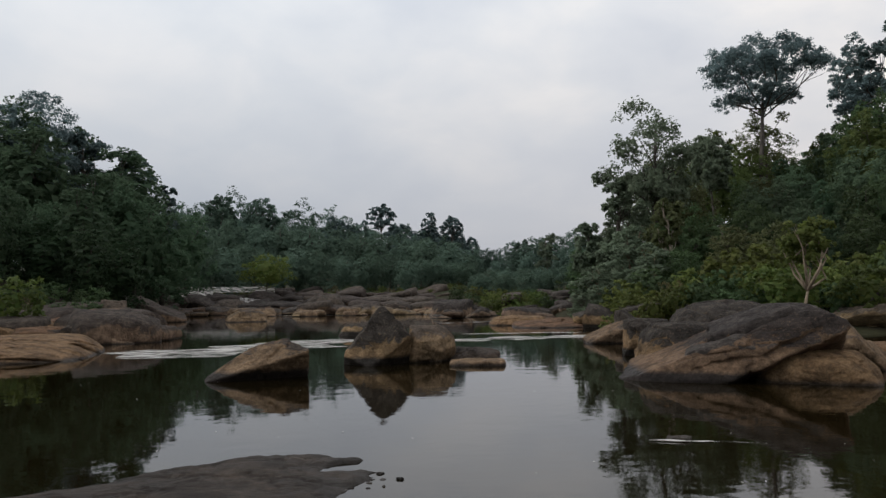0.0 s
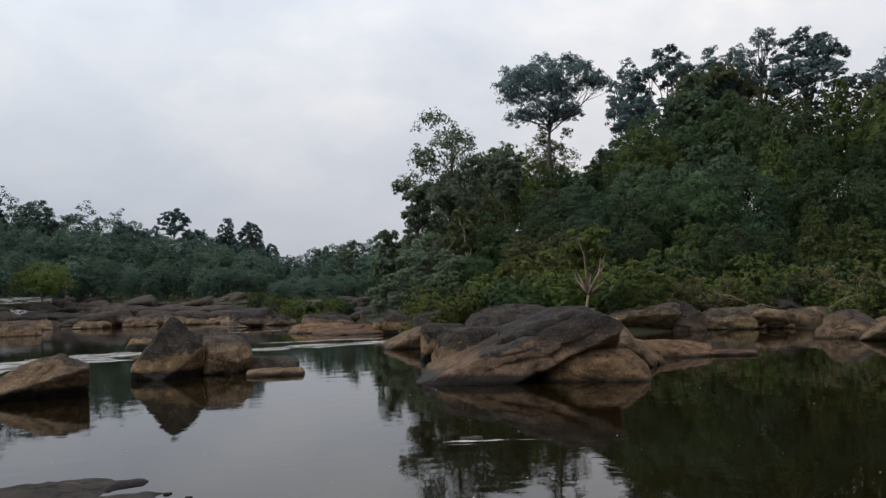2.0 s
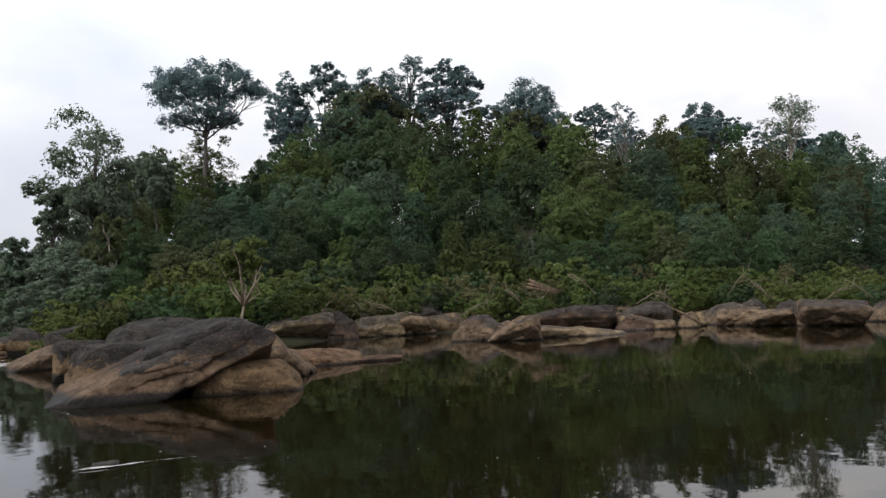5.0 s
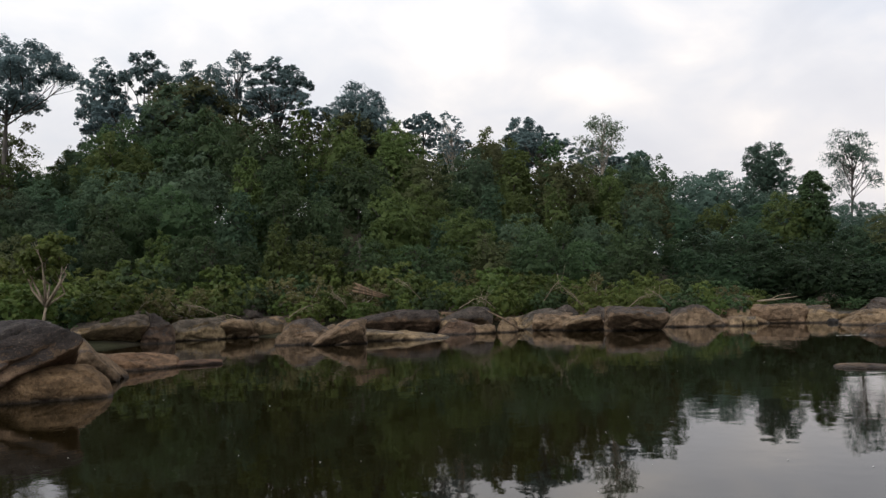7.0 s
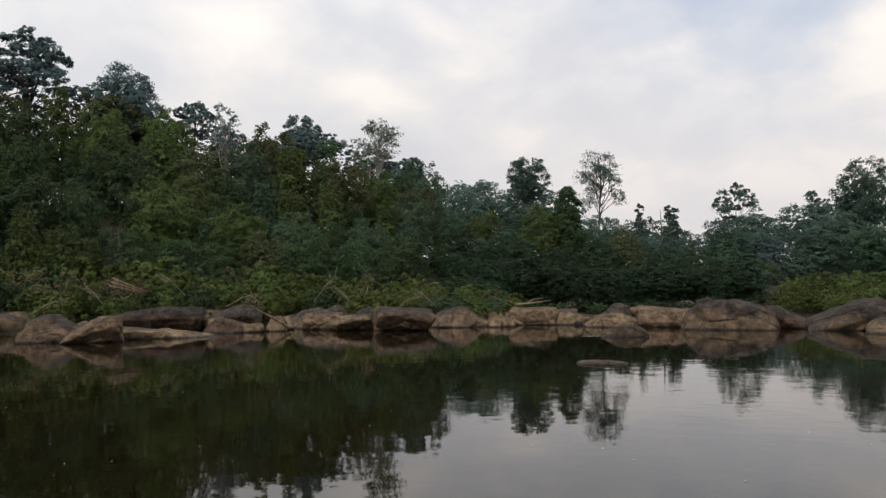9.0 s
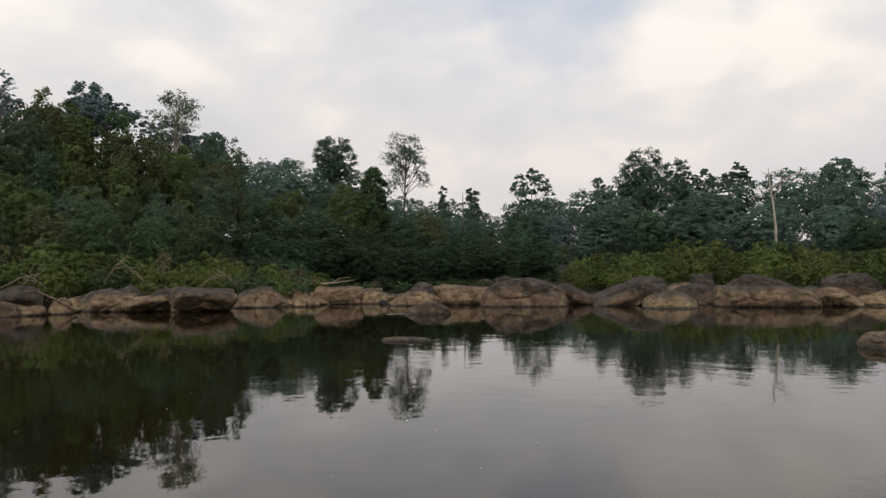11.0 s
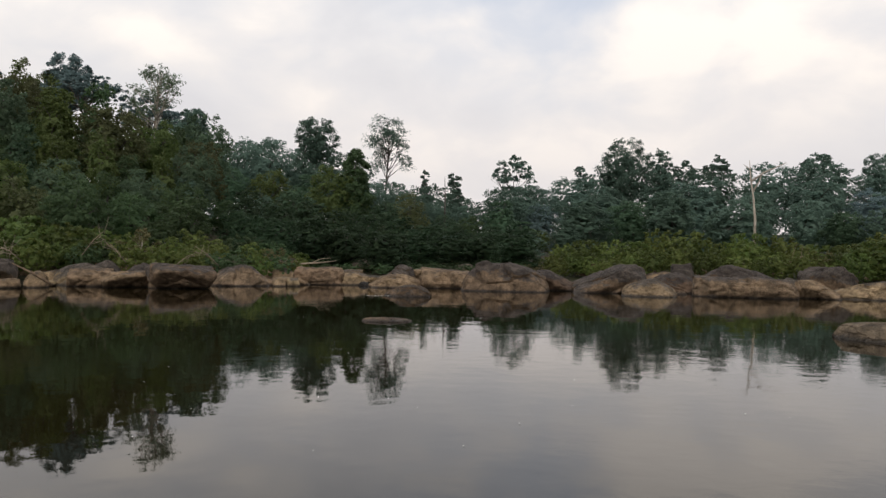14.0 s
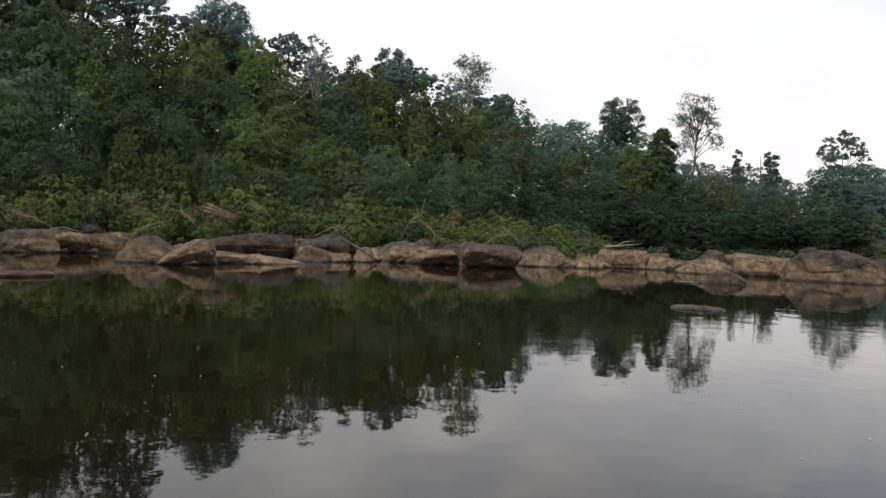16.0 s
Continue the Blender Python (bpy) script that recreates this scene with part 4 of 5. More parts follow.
def make_tree(name, label, seed, height, radius, z0, style, clumps, per, leaf, leaf_mat, bark, trunk_r, limbs=8, bend=0.04, fork=0.6, category="tree", droop=0.0, split=False, dense=0, arm=0.27, stem=0.80, crook=0.06):
    """One tree with its foot at the origin: trunk, limbs and a crown of leaves."""
    rng = np.random.RandomState(seed)
    fine = 1.7 if split or category == "shrub" else 2.3
    clumps, per = int(clumps * fine), per / fine
    pts, sizes = crown_points(rng, style, clumps, radius, z0, height * 0.97)
    root = new(name)
    lean = rng.normal(size=2) * bend * height
    reach = stem if split and style == "airy" else fork * 1.12
    line = [(lean[0] * k ** 1.6 + math.sin(3 * k + seed) * 0.012 * height, lean[1] * k ** 1.6 + math.cos(4 * k + seed) * 0.012 * height, height * reach * k) for k in np.linspace(0, 1, 7)]
    radii = [trunk_r * (1.35 - 0.35 * min(1, k * 8)) * (1 - 0.6 * k) for k in np.linspace(0, 1, 7)]
    pts[:, 0] += lean[0]
    pts[:, 1] += lean[1]
    order = rng.permutation(len(pts))[:limbs]
    arms = []
    for q in order:
        p = pts[q]
        k = rng.uniform(0.62, 1.0)
        if split and style == "airy":
            k = min(1.0, max(0.30, (p[2] - 0.16 * height) / (reach * height)) + rng.uniform(-0.05, 0.05))
        s = Vector(line[0]).lerp(Vector(line[-1]), k) if split and style == "airy" else Vector(line[-1]) * k + Vector(line[2]) * (1 - k)
        e = Vector(p)
        m = s.lerp(e, 0.5) + Vector((0, 0, -0.08 * (e - s).length)) + Vector(rng.normal(size=3) * crook * (e - s).length)
        path = [s, s.lerp(m, 0.55), m, m.lerp(e, 0.6), e]
        r = trunk_r * rng.uniform(arm * 0.75, arm * 1.25)
        arms.append(tube(path, [r, r * 0.8, r * 0.6, r * 0.4, r * 0.15], 5))
        for _ in range(2):
            f = e + Vector(rng.normal(size=3)) * radius * 0.10
            arms[-1] = joined([arms[-1], tube([m.lerp(e, 0.3), m.lerp(f, 0.7), f], [r * 0.4, r * 0.25, r * 0.08], 4)])
    stem = tube(line, radii, 8)
    if split:
        part("trunk", mesh_of("trunk", *stem, bark), root)
        for arm in arms:
            part("limb", mesh_of("limb", *arm, bark), root)
    else:
        part("trunk", mesh_of("trunk", *joined([stem] + arms), bark), root)
    far = (2.0, 0.66) if split else (1.5, 0.72) if name in ("far_tree", "wood_tree", "bank_tree") else (1.4, 0.75)
    v, f, nv = leaves(rng, pts, sizes, int(per * far[0]), leaf * far[1], droop)
    if dense:
        v2, f2, n2 = inner_leaves(rng, (lean[0], lean[1], (z0 + height) / 2 - 0.04 * height), (radius * 0.66, radius * 0.66, (height - z0) * 0.5 * 0.74), int(dense * 1.5), radius * 0.19)
        v, f, nv = np.concatenate([v, v2]), np.concatenate([f, f2 + len(v)]), np.concatenate([nv, n2])
    part("crown", mesh_of("crown", v, f, leaf_mat, True, nv), root)
    root["label"], root["category"] = label, category
    root["form"] = (height, radius)
    return root


def stand(ob, x, y, height, radius, turn, first, sink=0.15, z=None):
    """Puts a tree, or a copy of it, with its foot at x, y, at that height and crown radius."""
    h, r = ob["form"]
    s, k = radius / r, height / h
    m = pose(x, y, (ground_z(x, y) if z is None else z) - sink, 0, 0, turn) @ Matrix.Diagonal((s, s, k, 1))
    if first:
        ob.matrix_basis = m
        return ob
    return copy_thing(ob, m @ Matrix.Diagonal((1 / ob.scale[0], 1 / ob.scale[1], 1 / ob.scale[2], 1)))


KINDS = {
    "dome": [make_tree("forest_tree", "leafy rainforest tree with a billowing green crown", 200 + i, 13, 4.2, 0.3, "dome", 160, 32, 0.36, m, BARK, 0.26, 8, dense=260)
             for i, m in enumerate((LEAF_FOREST, LEAF_FRESH, LEAF_OLIVE, LEAF_FOREST))],
    "top": [make_tree("hill_tree", "rainforest tree with a billowing crown on the hillside", 210 + i, 13, 4.2, 2.6, "dome", 160, 32, 0.36, m, BARK, 0.26, 8, dense=260)
            for i, m in enumerate((LEAF_FOREST, LEAF_HILL, LEAF_OLIVE, LEAF_FRESH, LEAF_FOREST))],
    "column": [make_tree("slender_tree", "slender rainforest tree thick with foliage", 220 + i, 12, 2.9, 0.8, "column", 110, 32, 0.36, m, BARK, 0.2, 6, dense=260)
               for i, m in enumerate((LEAF_FOREST, LEAF_SHADE, LEAF_FRESH))],
    "canopy": [make_tree("canopy_tree", "tall canopy tree with a ragged dark crown", 240 + i, 20, 4.6, 9.5, "umbrella", 100, 44, 0.40, LEAF_TALL_HAZED, BARK, 0.34, 16, fork=0.72)
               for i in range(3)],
    "dark": [make_tree("bank_tree", "dark leafy tree crowding down to the bank", 230 + i, 13, f[0], 0.2, f[1], f[2], 30, 0.36, LEAF_SHADE_DARKENED, BARK, 0.24, 4, dense=420)
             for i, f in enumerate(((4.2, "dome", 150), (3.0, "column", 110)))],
    "mist": [make_tree("wood_tree", "haze-tinted blue-green leafy tree at the edge of the far woods", 250 + i, 13, f[0], 0.2, f[1], f[2], 30, 0.36, LEAF_MIST, BARK, 0.24, 4, dense=420)
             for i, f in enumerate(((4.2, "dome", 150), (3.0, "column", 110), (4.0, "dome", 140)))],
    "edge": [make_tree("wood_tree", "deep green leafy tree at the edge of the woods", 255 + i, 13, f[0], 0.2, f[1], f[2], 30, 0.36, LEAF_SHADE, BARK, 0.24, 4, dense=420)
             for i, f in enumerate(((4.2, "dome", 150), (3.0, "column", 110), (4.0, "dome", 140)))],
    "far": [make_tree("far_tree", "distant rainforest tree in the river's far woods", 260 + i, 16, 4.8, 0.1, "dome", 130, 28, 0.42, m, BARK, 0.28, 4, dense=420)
            for i, m in enumerate((LEAF_FAR_HAZED, LEAF_TALL_HAZED))] +
           [make_tree("far_tree", "distant slender rainforest tree in the far woods", 270, 16, 3.7, 0.1, "column", 110, 28, 0.42, LEAF_FAR_HAZED, BARK, 0.26, 4, dense=420)],
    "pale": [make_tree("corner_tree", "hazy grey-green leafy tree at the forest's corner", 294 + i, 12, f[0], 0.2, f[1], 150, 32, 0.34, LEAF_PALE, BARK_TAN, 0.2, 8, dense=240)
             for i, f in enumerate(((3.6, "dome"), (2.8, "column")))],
    "round": [make_tree("far_tree", "distant round-crowned tree in the woods upstream", 274 + i, 16, 5.0, 0.1, "dome", 130, 28, 0.42, LEAF_FAR_HAZED, BARK, 0.28, 4, dense=420)
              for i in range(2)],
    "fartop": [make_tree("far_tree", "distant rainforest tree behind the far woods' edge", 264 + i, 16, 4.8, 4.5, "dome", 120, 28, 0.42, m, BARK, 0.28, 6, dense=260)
               for i, m in enumerate((LEAF_FAR_HAZED, LEAF_FAR_HAZED))],
    "shrub": [make_tree("shrub", l, 280 + i, 3.0, 1.7, 0.1, "dome", 46, 22, 0.25, m, BARK, 0.05, 3, fork=0.4, category="shrub", dense=110)
              for i, (m, l) in enumerate(((LEAF_SHRUB, "bright green leafy shrub on the bank"), (LEAF_LIME, "yellow-green leafy shrub on the bank"), (LEAF_LIME, "yellow-green leafy shrub on the bank"), (LEAF_FOREST, "dark green leafy shrub on the bank")))],
    "dry": [make_tree("dry_shrub", "shrub with sparse browning leaves and bare pale twigs", 290, 3.0, 1.6, 0.5, "airy", 40, 20, 0.2, LEAF_DRY, BARK_PALE, 0.05, 16, fork=0.45, category="shrub")],
}
USED = set()


def plant(kind, rng, x, y, height, radius, pick=None, z=None):
    options = KINDS[kind]
    ob = options[rng.randint(len(options)) if pick is None else pick]
    first = ob.name not in USED
    USED.add(ob.name)
    return stand(ob, x, y, height, radius, rng.uniform(0, 360), first, z=z)


# elevation of the tree tops above the eye, by compass angle (degrees); raised behind the camera to block low sky
SKYLINE = curve_of([(-180, 26), (-70, 24), (-45, 16), (-29, 12.3), (-25, 11.7), (-21.5, 9.7), (-19, 8.3), (-17.8, 6.3), (-15, 6.8), (-11, 6.2), (-6.5, 5.4), (-3, 4.8), (0.8, 4.5), (2.0, 3.0), (3.2, 2.3), (5.5, 3.2), (9, 3.6),
                    (10.2, 4.0), (11.8, 5.8), (13.3, 8.0), (16, 9.6), (18, 10.2), (20, 9.6), (22, 8.6), (25, 8.6), (26.5, 11.0), (30, 14.4), (36, 14.9), (42, 13.8), (46, 13.5), (48, 12.0), (50.3, 10.8), (52.3, 10.6), (53.2, 11.0), (57, 11.4),
                    (60, 10.4), (60.8, 9.3), (63.0, 9.2), (64, 9.2), (66, 7.6), (71, 7.8), (75, 7.0), (78, 5.6), (80, 4.2), (88, 4.3), (92, 5.2), (95, 6.2), (100, 5.9), (107, 5.8), (112, 5.4), (120, 6), (135, 16), (150, 26), (180, 26)])
# tops of the shrubs along the shore, likewise
BRUSH = curve_of([(-60, 2), (8, 0.6), (15, 2.0), (22, 3.8), (27, 4.2), (32, 2.8), (40, 2.9), (50, 2.7), (56, 2.5), (65, 1.6), (70, 1.2), (73, 0.0), (88, -0.6), (90, 0.9), (98, 2.2), (104, 1.5), (116, 2.3)])


def top_z(el, dist):
    return 1.8 + dist * math.tan(radians(el))


def forest(seed, az, rows, kinds, spacing, wide=1.0, jitter=0.10):
    """Rows of trees one behind another, each row's tops a share of the way up from the brush to the skyline."""
    rng = np.random.RandomState(seed)
    for dist, share, kind in rows:
        a = az[0] + rng.uniform(0, 2)
        while a < az[1]:
            d = dist * rng.uniform(0.95, 1.05)
            x, y = polar(a, d)
            low, high = float(BRUSH(a)), float(SKYLINE(a)) + (1.3 if a < -17 else 0.95)
            k = min(1.02, share + rng.uniform(-jitter, jitter * 0.6))
            h = max(3.0, top_z(low + (high - low) * k, d) - ground_z(x, y))
            h *= 1.08
            options = kinds[kind]
            name = options[rng.randint(len(options))]
            r = wide * min(6.5, max(1.9, h * rng.uniform(0.26, 0.36)))
            if name in ("column",):
                r *= 0.68
            plant(name, rng, x, y, h, r, z=ground_z(x, y) - 0.075 * h)
            a += math.degrees(spacing * r / d)


MIXED = {"m": ("dome", "dome", "column"), "h": ("top", "top", "column"), "t": ("top", "top", "canopy"), "f": ("far",), "p": ("pale", "pale", "dome"), "r": ("round",), "g": ("fartop",), "d": ("dark",), "b": ("mist",), "e": ("edge", "edge", "mist", "dome"), "s": ("edge",), "w": ("mist", "mist", "edge", "dome")}
forest(1, (15.5, 65), ((47, 0.24, "m"), (54, 0.44, "h"), (62, 0.64, "h"), (72, 0.82, "h"), (77, 0.54, "m"), (80, 0.93, "h"), (85, 0.72, "m"), (88, 1.0, "t")), MIXED, 1.35)
forest(15, (9.8, 16.5), ((48, 0.34, "p"), (55, 0.56, "p"), (64, 0.78, "p")), MIXED, 1.15)
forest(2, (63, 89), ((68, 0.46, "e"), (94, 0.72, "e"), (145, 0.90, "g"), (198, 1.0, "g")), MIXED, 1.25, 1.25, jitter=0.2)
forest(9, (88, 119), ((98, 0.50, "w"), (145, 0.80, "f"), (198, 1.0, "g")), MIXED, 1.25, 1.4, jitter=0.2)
# shade-darkened leaves here give the gloom under the canopy behind the rocks
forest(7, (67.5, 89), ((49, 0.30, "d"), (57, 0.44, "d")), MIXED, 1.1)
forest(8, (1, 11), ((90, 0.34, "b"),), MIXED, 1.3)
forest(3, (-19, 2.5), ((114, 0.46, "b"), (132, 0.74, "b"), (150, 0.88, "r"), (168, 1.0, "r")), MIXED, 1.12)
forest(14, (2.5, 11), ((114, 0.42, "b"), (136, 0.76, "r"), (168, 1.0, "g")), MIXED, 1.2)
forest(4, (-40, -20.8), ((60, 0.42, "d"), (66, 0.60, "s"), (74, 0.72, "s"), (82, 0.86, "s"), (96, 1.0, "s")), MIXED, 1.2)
forest(10, (-21, -17.6), ((84, 0.62, "s"), (98, 1.0, "s")), MIXED, 1.1)
# unseen trees behind the camera, added tall to keep low sky off facing sides
forest(5, (119, 180), ((48, 0.55, "m"), (58, 0.98, "m")), MIXED, 2.0)
forest(6, (-180, -40), ((36, 0.55, "m"), (46, 0.98, "m")), MIXED, 2.0)


# trees that stand out of the woods, each with its own crown
def emergent(seed, az, top, bottom, half, dist, style, leaf_mat, label, bark=BARK, clumps=230, per=26, leaf=0.32, foot=None, limbs=12, name="emergent_tree", lean=0.0, thick=0.014, arm=0.27, stem=0.80, crook=0.06):
    x, y = polar(az, dist)
    z = ground_z(x, y) if foot is None else foot
    h = top_z(top + 0.6, dist) - z
    z0 = top_z(bottom, dist) - z
    if style == "airy":
        clumps, per = int(clumps * 1.7), min(per, 17)
    r = dist * math.tan(radians(half))
    ob = make_tree(name, label, seed, h, r, max(0.5, z0), style, clumps, per, leaf, leaf_mat, bark, thick * h, limbs, bend=lean, fork=min(0.85, max(0.45, (z0 + 0.25 * (h - z0)) / h)), split=True, arm=arm, stem=stem, crook=crook, dense=300 if style in ("dome", "column") else 0)
    ob.matrix_basis = pose(x, y, z - 0.1, 0, 0, (seed * 53) % 360)
    return ob


emergent(301, 21.9, 16.8, 10.2, 4.4, 80, "umbrella", LEAF_TALL_HAZED, "very tall tree with a wide umbrella crown above the woods", clumps=600, per=24, lean=0.012, thick=0.016)
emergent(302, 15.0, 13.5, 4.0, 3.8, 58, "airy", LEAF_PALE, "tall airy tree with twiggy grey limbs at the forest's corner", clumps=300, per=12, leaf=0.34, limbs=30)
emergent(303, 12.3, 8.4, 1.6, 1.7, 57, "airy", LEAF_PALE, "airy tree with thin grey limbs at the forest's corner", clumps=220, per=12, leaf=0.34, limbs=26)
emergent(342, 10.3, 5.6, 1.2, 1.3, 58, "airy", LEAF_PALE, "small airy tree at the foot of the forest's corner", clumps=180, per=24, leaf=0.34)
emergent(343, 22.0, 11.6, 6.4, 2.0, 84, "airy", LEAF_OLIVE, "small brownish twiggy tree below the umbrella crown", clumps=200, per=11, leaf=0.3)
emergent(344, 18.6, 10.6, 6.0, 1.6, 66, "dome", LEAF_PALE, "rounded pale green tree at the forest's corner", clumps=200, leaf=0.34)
emergent(304, 27.4, 16.1, 9.6, 1.7, 88, "dome", LEAF_TALL_HAZED, "tall tree with a ragged dark crown", clumps=145)
emergent(305, 30.0, 17.0, 9.4, 2.5, 88, "umbrella", LEAF_TALL_HAZED, "tall tree with a thinning twiggy top", clumps=340)
emergent(306, 33.8, 16.1, 10.6, 2.6, 86, "dome", LEAF_TALL_HAZED, "tall tree with a dense dark domed crown", clumps=232)
emergent(307, 36.2, 16.9, 12.0, 1.4, 90, "airy", LEAF_TALL_HAZED, "tall tree with sparse fine twigs", clumps=152, per=24, leaf=0.26)
emergent(308, 39.2, 16.8, 9.6, 2.7, 88, "umbrella", LEAF_TALL_HAZED, "tall tree with an open dark crown and forked limbs", clumps=360)
emergent(309, 45.0, 14.7, 8.6, 2.9, 85, "dome", LEAF_TALL_HAZED, "broad domed tree with a thick trunk", clumps=319)
emergent(310, 49.3, 12.5, 10.2, 1.7, 88, "umbrella", LEAF_TALL_HAZED, "tall tree with open layered foliage", clumps=145)
emergent(311, 51.4, 12.6, 8.6, 1.4, 80, "airy", LEAF_TALL_HAZED, "tall sparse tree with pale limbs", BARK_PALE, clumps=100, per=10, leaf=0.26, limbs=34, arm=0.34, thick=0.012)
emergent(312, 56.6, 12.3, 7.6, 1.8, 88, "dome", LEAF_TALL_HAZED, "tall dark tree with a ragged top", clumps=203)
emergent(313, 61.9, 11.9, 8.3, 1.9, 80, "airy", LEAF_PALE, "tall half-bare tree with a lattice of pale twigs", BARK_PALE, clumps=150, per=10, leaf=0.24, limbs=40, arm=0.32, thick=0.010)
emergent(314, 64.3, 9.4, 5.6, 1.3, 98, "dome", LEAF_FAR_HAZED, "dark domed tree at the end of the hill", clumps=174, leaf=0.38)
emergent(315, 72.6, 9.4, 5.2, 1.7, 198, "dome", LEAF_FAR_HAZED, "tall tree with a layered dark crown", clumps=274, leaf=0.50)
emergent(316, 77.6, 9.2, 5.4, 1.85, 198, "airy", LEAF_FAR_HAZED, "thin tall tree with an open lacy crown", clumps=240, per=12, leaf=0.44, limbs=34, thick=0.010, arm=0.30)
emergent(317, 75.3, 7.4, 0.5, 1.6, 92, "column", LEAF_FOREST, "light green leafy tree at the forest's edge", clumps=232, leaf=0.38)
emergent(318, 80.3, 5.9, 1.5, 0.55, 201, "column", LEAF_FAR_HAZED, "slender pointed tree in the far woods", clumps=116, leaf=0.62)
emergent(319, 82.4, 5.6, 1.5, 0.9, 204, "column", LEAF_FAR_HAZED, "slender leafy tree in the far woods", clumps=145, leaf=0.62)
emergent(320, 86.6, 6.8, 3.0, 1.7, 204, "umbrella", LEAF_FAR_HAZED, "tall open-crowned tree above the far woods", clumps=249, leaf=0.50)
emergent(321, 94.2, 7.8, 2.8, 2.1, 198, "dome", LEAF_FAR_HAZED, "big domed tree above the far woods", clumps=352, leaf=0.50)
emergent(322, 91.5, 5.9, 3.6, 0.9, 194, "airy", LEAF_FAR_HAZED, "ragged leaning tree beside the big domed tree", clumps=117, leaf=0.50)
emergent(323, 96.6, 7.0, 3.4, 1.3, 208, "dome", LEAF_FAR_HAZED, "domed tree in the far woods", clumps=218, leaf=0.50)
emergent(324, 98.4, 6.3, 3.2, 1.0, 208, "umbrella", LEAF_FAR_HAZED, "open-crowned tree in the far woods", clumps=171, leaf=0.50)
emergent(325, 100.4, 6.8, 3.4, 1.1, 211, "umbrella", LEAF_FAR_HAZED, "tall open-crowned tree in the far woods", clumps=195, leaf=0.50)
emergent(326, 106.8, 6.6, 3.0, 1.7, 208, "umbrella", LEAF_FAR_HAZED, "spreading tree in the far woods", clumps=249, leaf=0.50)
emergent(327, 110.2, 6.4, 3.0, 1.6, 211, "dome", LEAF_FAR_HAZED, "rounded tree in the far woods", clumps=234, leaf=0.50)
emergent(328, 114.2, 5.9, 2.8, 1.6, 208, "dome", LEAF_FAR_HAZED, "rounded tree in the far woods", clumps=234, leaf=0.50)
emergent(331, -27.2, 13.3, 5.0, 3.0, 95, "dome", LEAF_TALL_HAZED, "big rounded tree on the wooded bank", clumps=348, leaf=0.38)
emergent(332, -24.2, 11.2, 4.0, 1.6, 96, "airy", LEAF_TALL_HAZED, "ragged tree on the wooded bank", clumps=208, leaf=0.38)
emergent(333, -21.2, 9.8, 5.0, 1.5, 98, "umbrella", LEAF_TALL_HAZED, "tall open-crowned tree on the wooded bank", clumps=174, leaf=0.38)
emergent(334, -18.9, 8.0, 1.5, 0.9, 98, "column", LEAF_TALL_HAZED, "narrow dark tree at the end of the wooded bank", clumps=174, leaf=0.38)
emergent(335, -15.5, 6.9, 3.0, 1.3, 150, "dome", LEAF_FAR_HAZED, "rounded tree in the woods upstream", clumps=174, leaf=0.5)
emergent(336, -12.8, 6.7, 3.0, 1.4, 152, "dome", LEAF_FAR_HAZED, "rounded tree in the woods upstream", clumps=174, leaf=0.5)
emergent(337, -4.4, 6.4, 3.6, 1.15, 165, "umbrella", LEAF_TALL_HAZED, "flat-topped tree rising above the woods upstream", clumps=190, leaf=0.5)
emergent(338, -1.0, 5.6, 3.2, 0.75, 165, "airy", LEAF_TALL_HAZED, "half-bare tree above the woods upstream", clumps=81, per=24, leaf=0.5)
emergent(339, 0.6, 5.3, 3.2, 0.95, 165, "umbrella", LEAF_TALL_HAZED, "flat-topped tree above the woods upstream", clumps=140, leaf=0.5)
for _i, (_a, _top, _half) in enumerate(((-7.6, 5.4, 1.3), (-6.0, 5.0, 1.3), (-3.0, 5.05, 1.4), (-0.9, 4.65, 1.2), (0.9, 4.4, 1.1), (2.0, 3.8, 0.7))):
    emergent(350 + _i, _a, _top, 1.4, _half, 160 + 2 * _i, "dome", LEAF_TALL_HAZED, "rounded hazy tree in the woods upstream", clumps=230, leaf=0.5)
emergent(340, 5.6, 3.6, 0.8, 0.9, 140, "dome", LEAF_FAR_HAZED, "leafy tree by the stream", clumps=156, leaf=0.33)
emergent(341, 7.3, 3.9, 0.8, 0.8, 120, "airy", LEAF_PALE, "sparse pale green tree by the stream", clumps=104, per=24, leaf=0.38)


def brush(seed, az, dists, spacing, scale=1.0, dry=0.08, pick=None, picks=None):
    rng = np.random.RandomState(seed)
    for i, dist in enumerate(dists):
        a = az[0] + rng.uniform(0, 1.5)
        while a < az[1]:
            d = dist * rng.uniform(0.97, 1.03)
            x, y = polar(a, d)
            share = (i + 1) / len(dists)
            h = top_z(float(BRUSH(a)), d) - ground_z(x, y)
            h = max(0.9, h * (0.5 + 0.5 * share) * rng.uniform(0.72, 1.08)) * scale
            r = max(0.8, h * rng.uniform(0.48, 0.68))
            if rng.rand() < dry:
                plant("dry", rng, x, y, h, r)
            else:
                plant("shrub", rng, x, y, h, r, picks[rng.randint(len(picks))] if picks else pick)
            a += math.degrees(spacing * r / d)


brush(11, (12, 30), (39, 42, 45), 1.1, dry=0.14)
brush(12, (29, 72), (40.5, 42.5, 45), 1.05, dry=0.14)
brush(13, (88.5, 118), (45.5, 48, 52), 1.1, dry=0.03, picks=(0, 1, 2))
brush(14, (72, 89), (46, 50), 1.2, scale=0.9, pick=3)
brush(17, (0.5, 11), (68, 73, 80), 1.2)
brush(15, (-18.5, 10), (104, 112), 1.7, scale=0.9)
brush(16, (-36, -23), (50, 56), 1.2, pick=3)
_rng = np.random.RandomState(77)
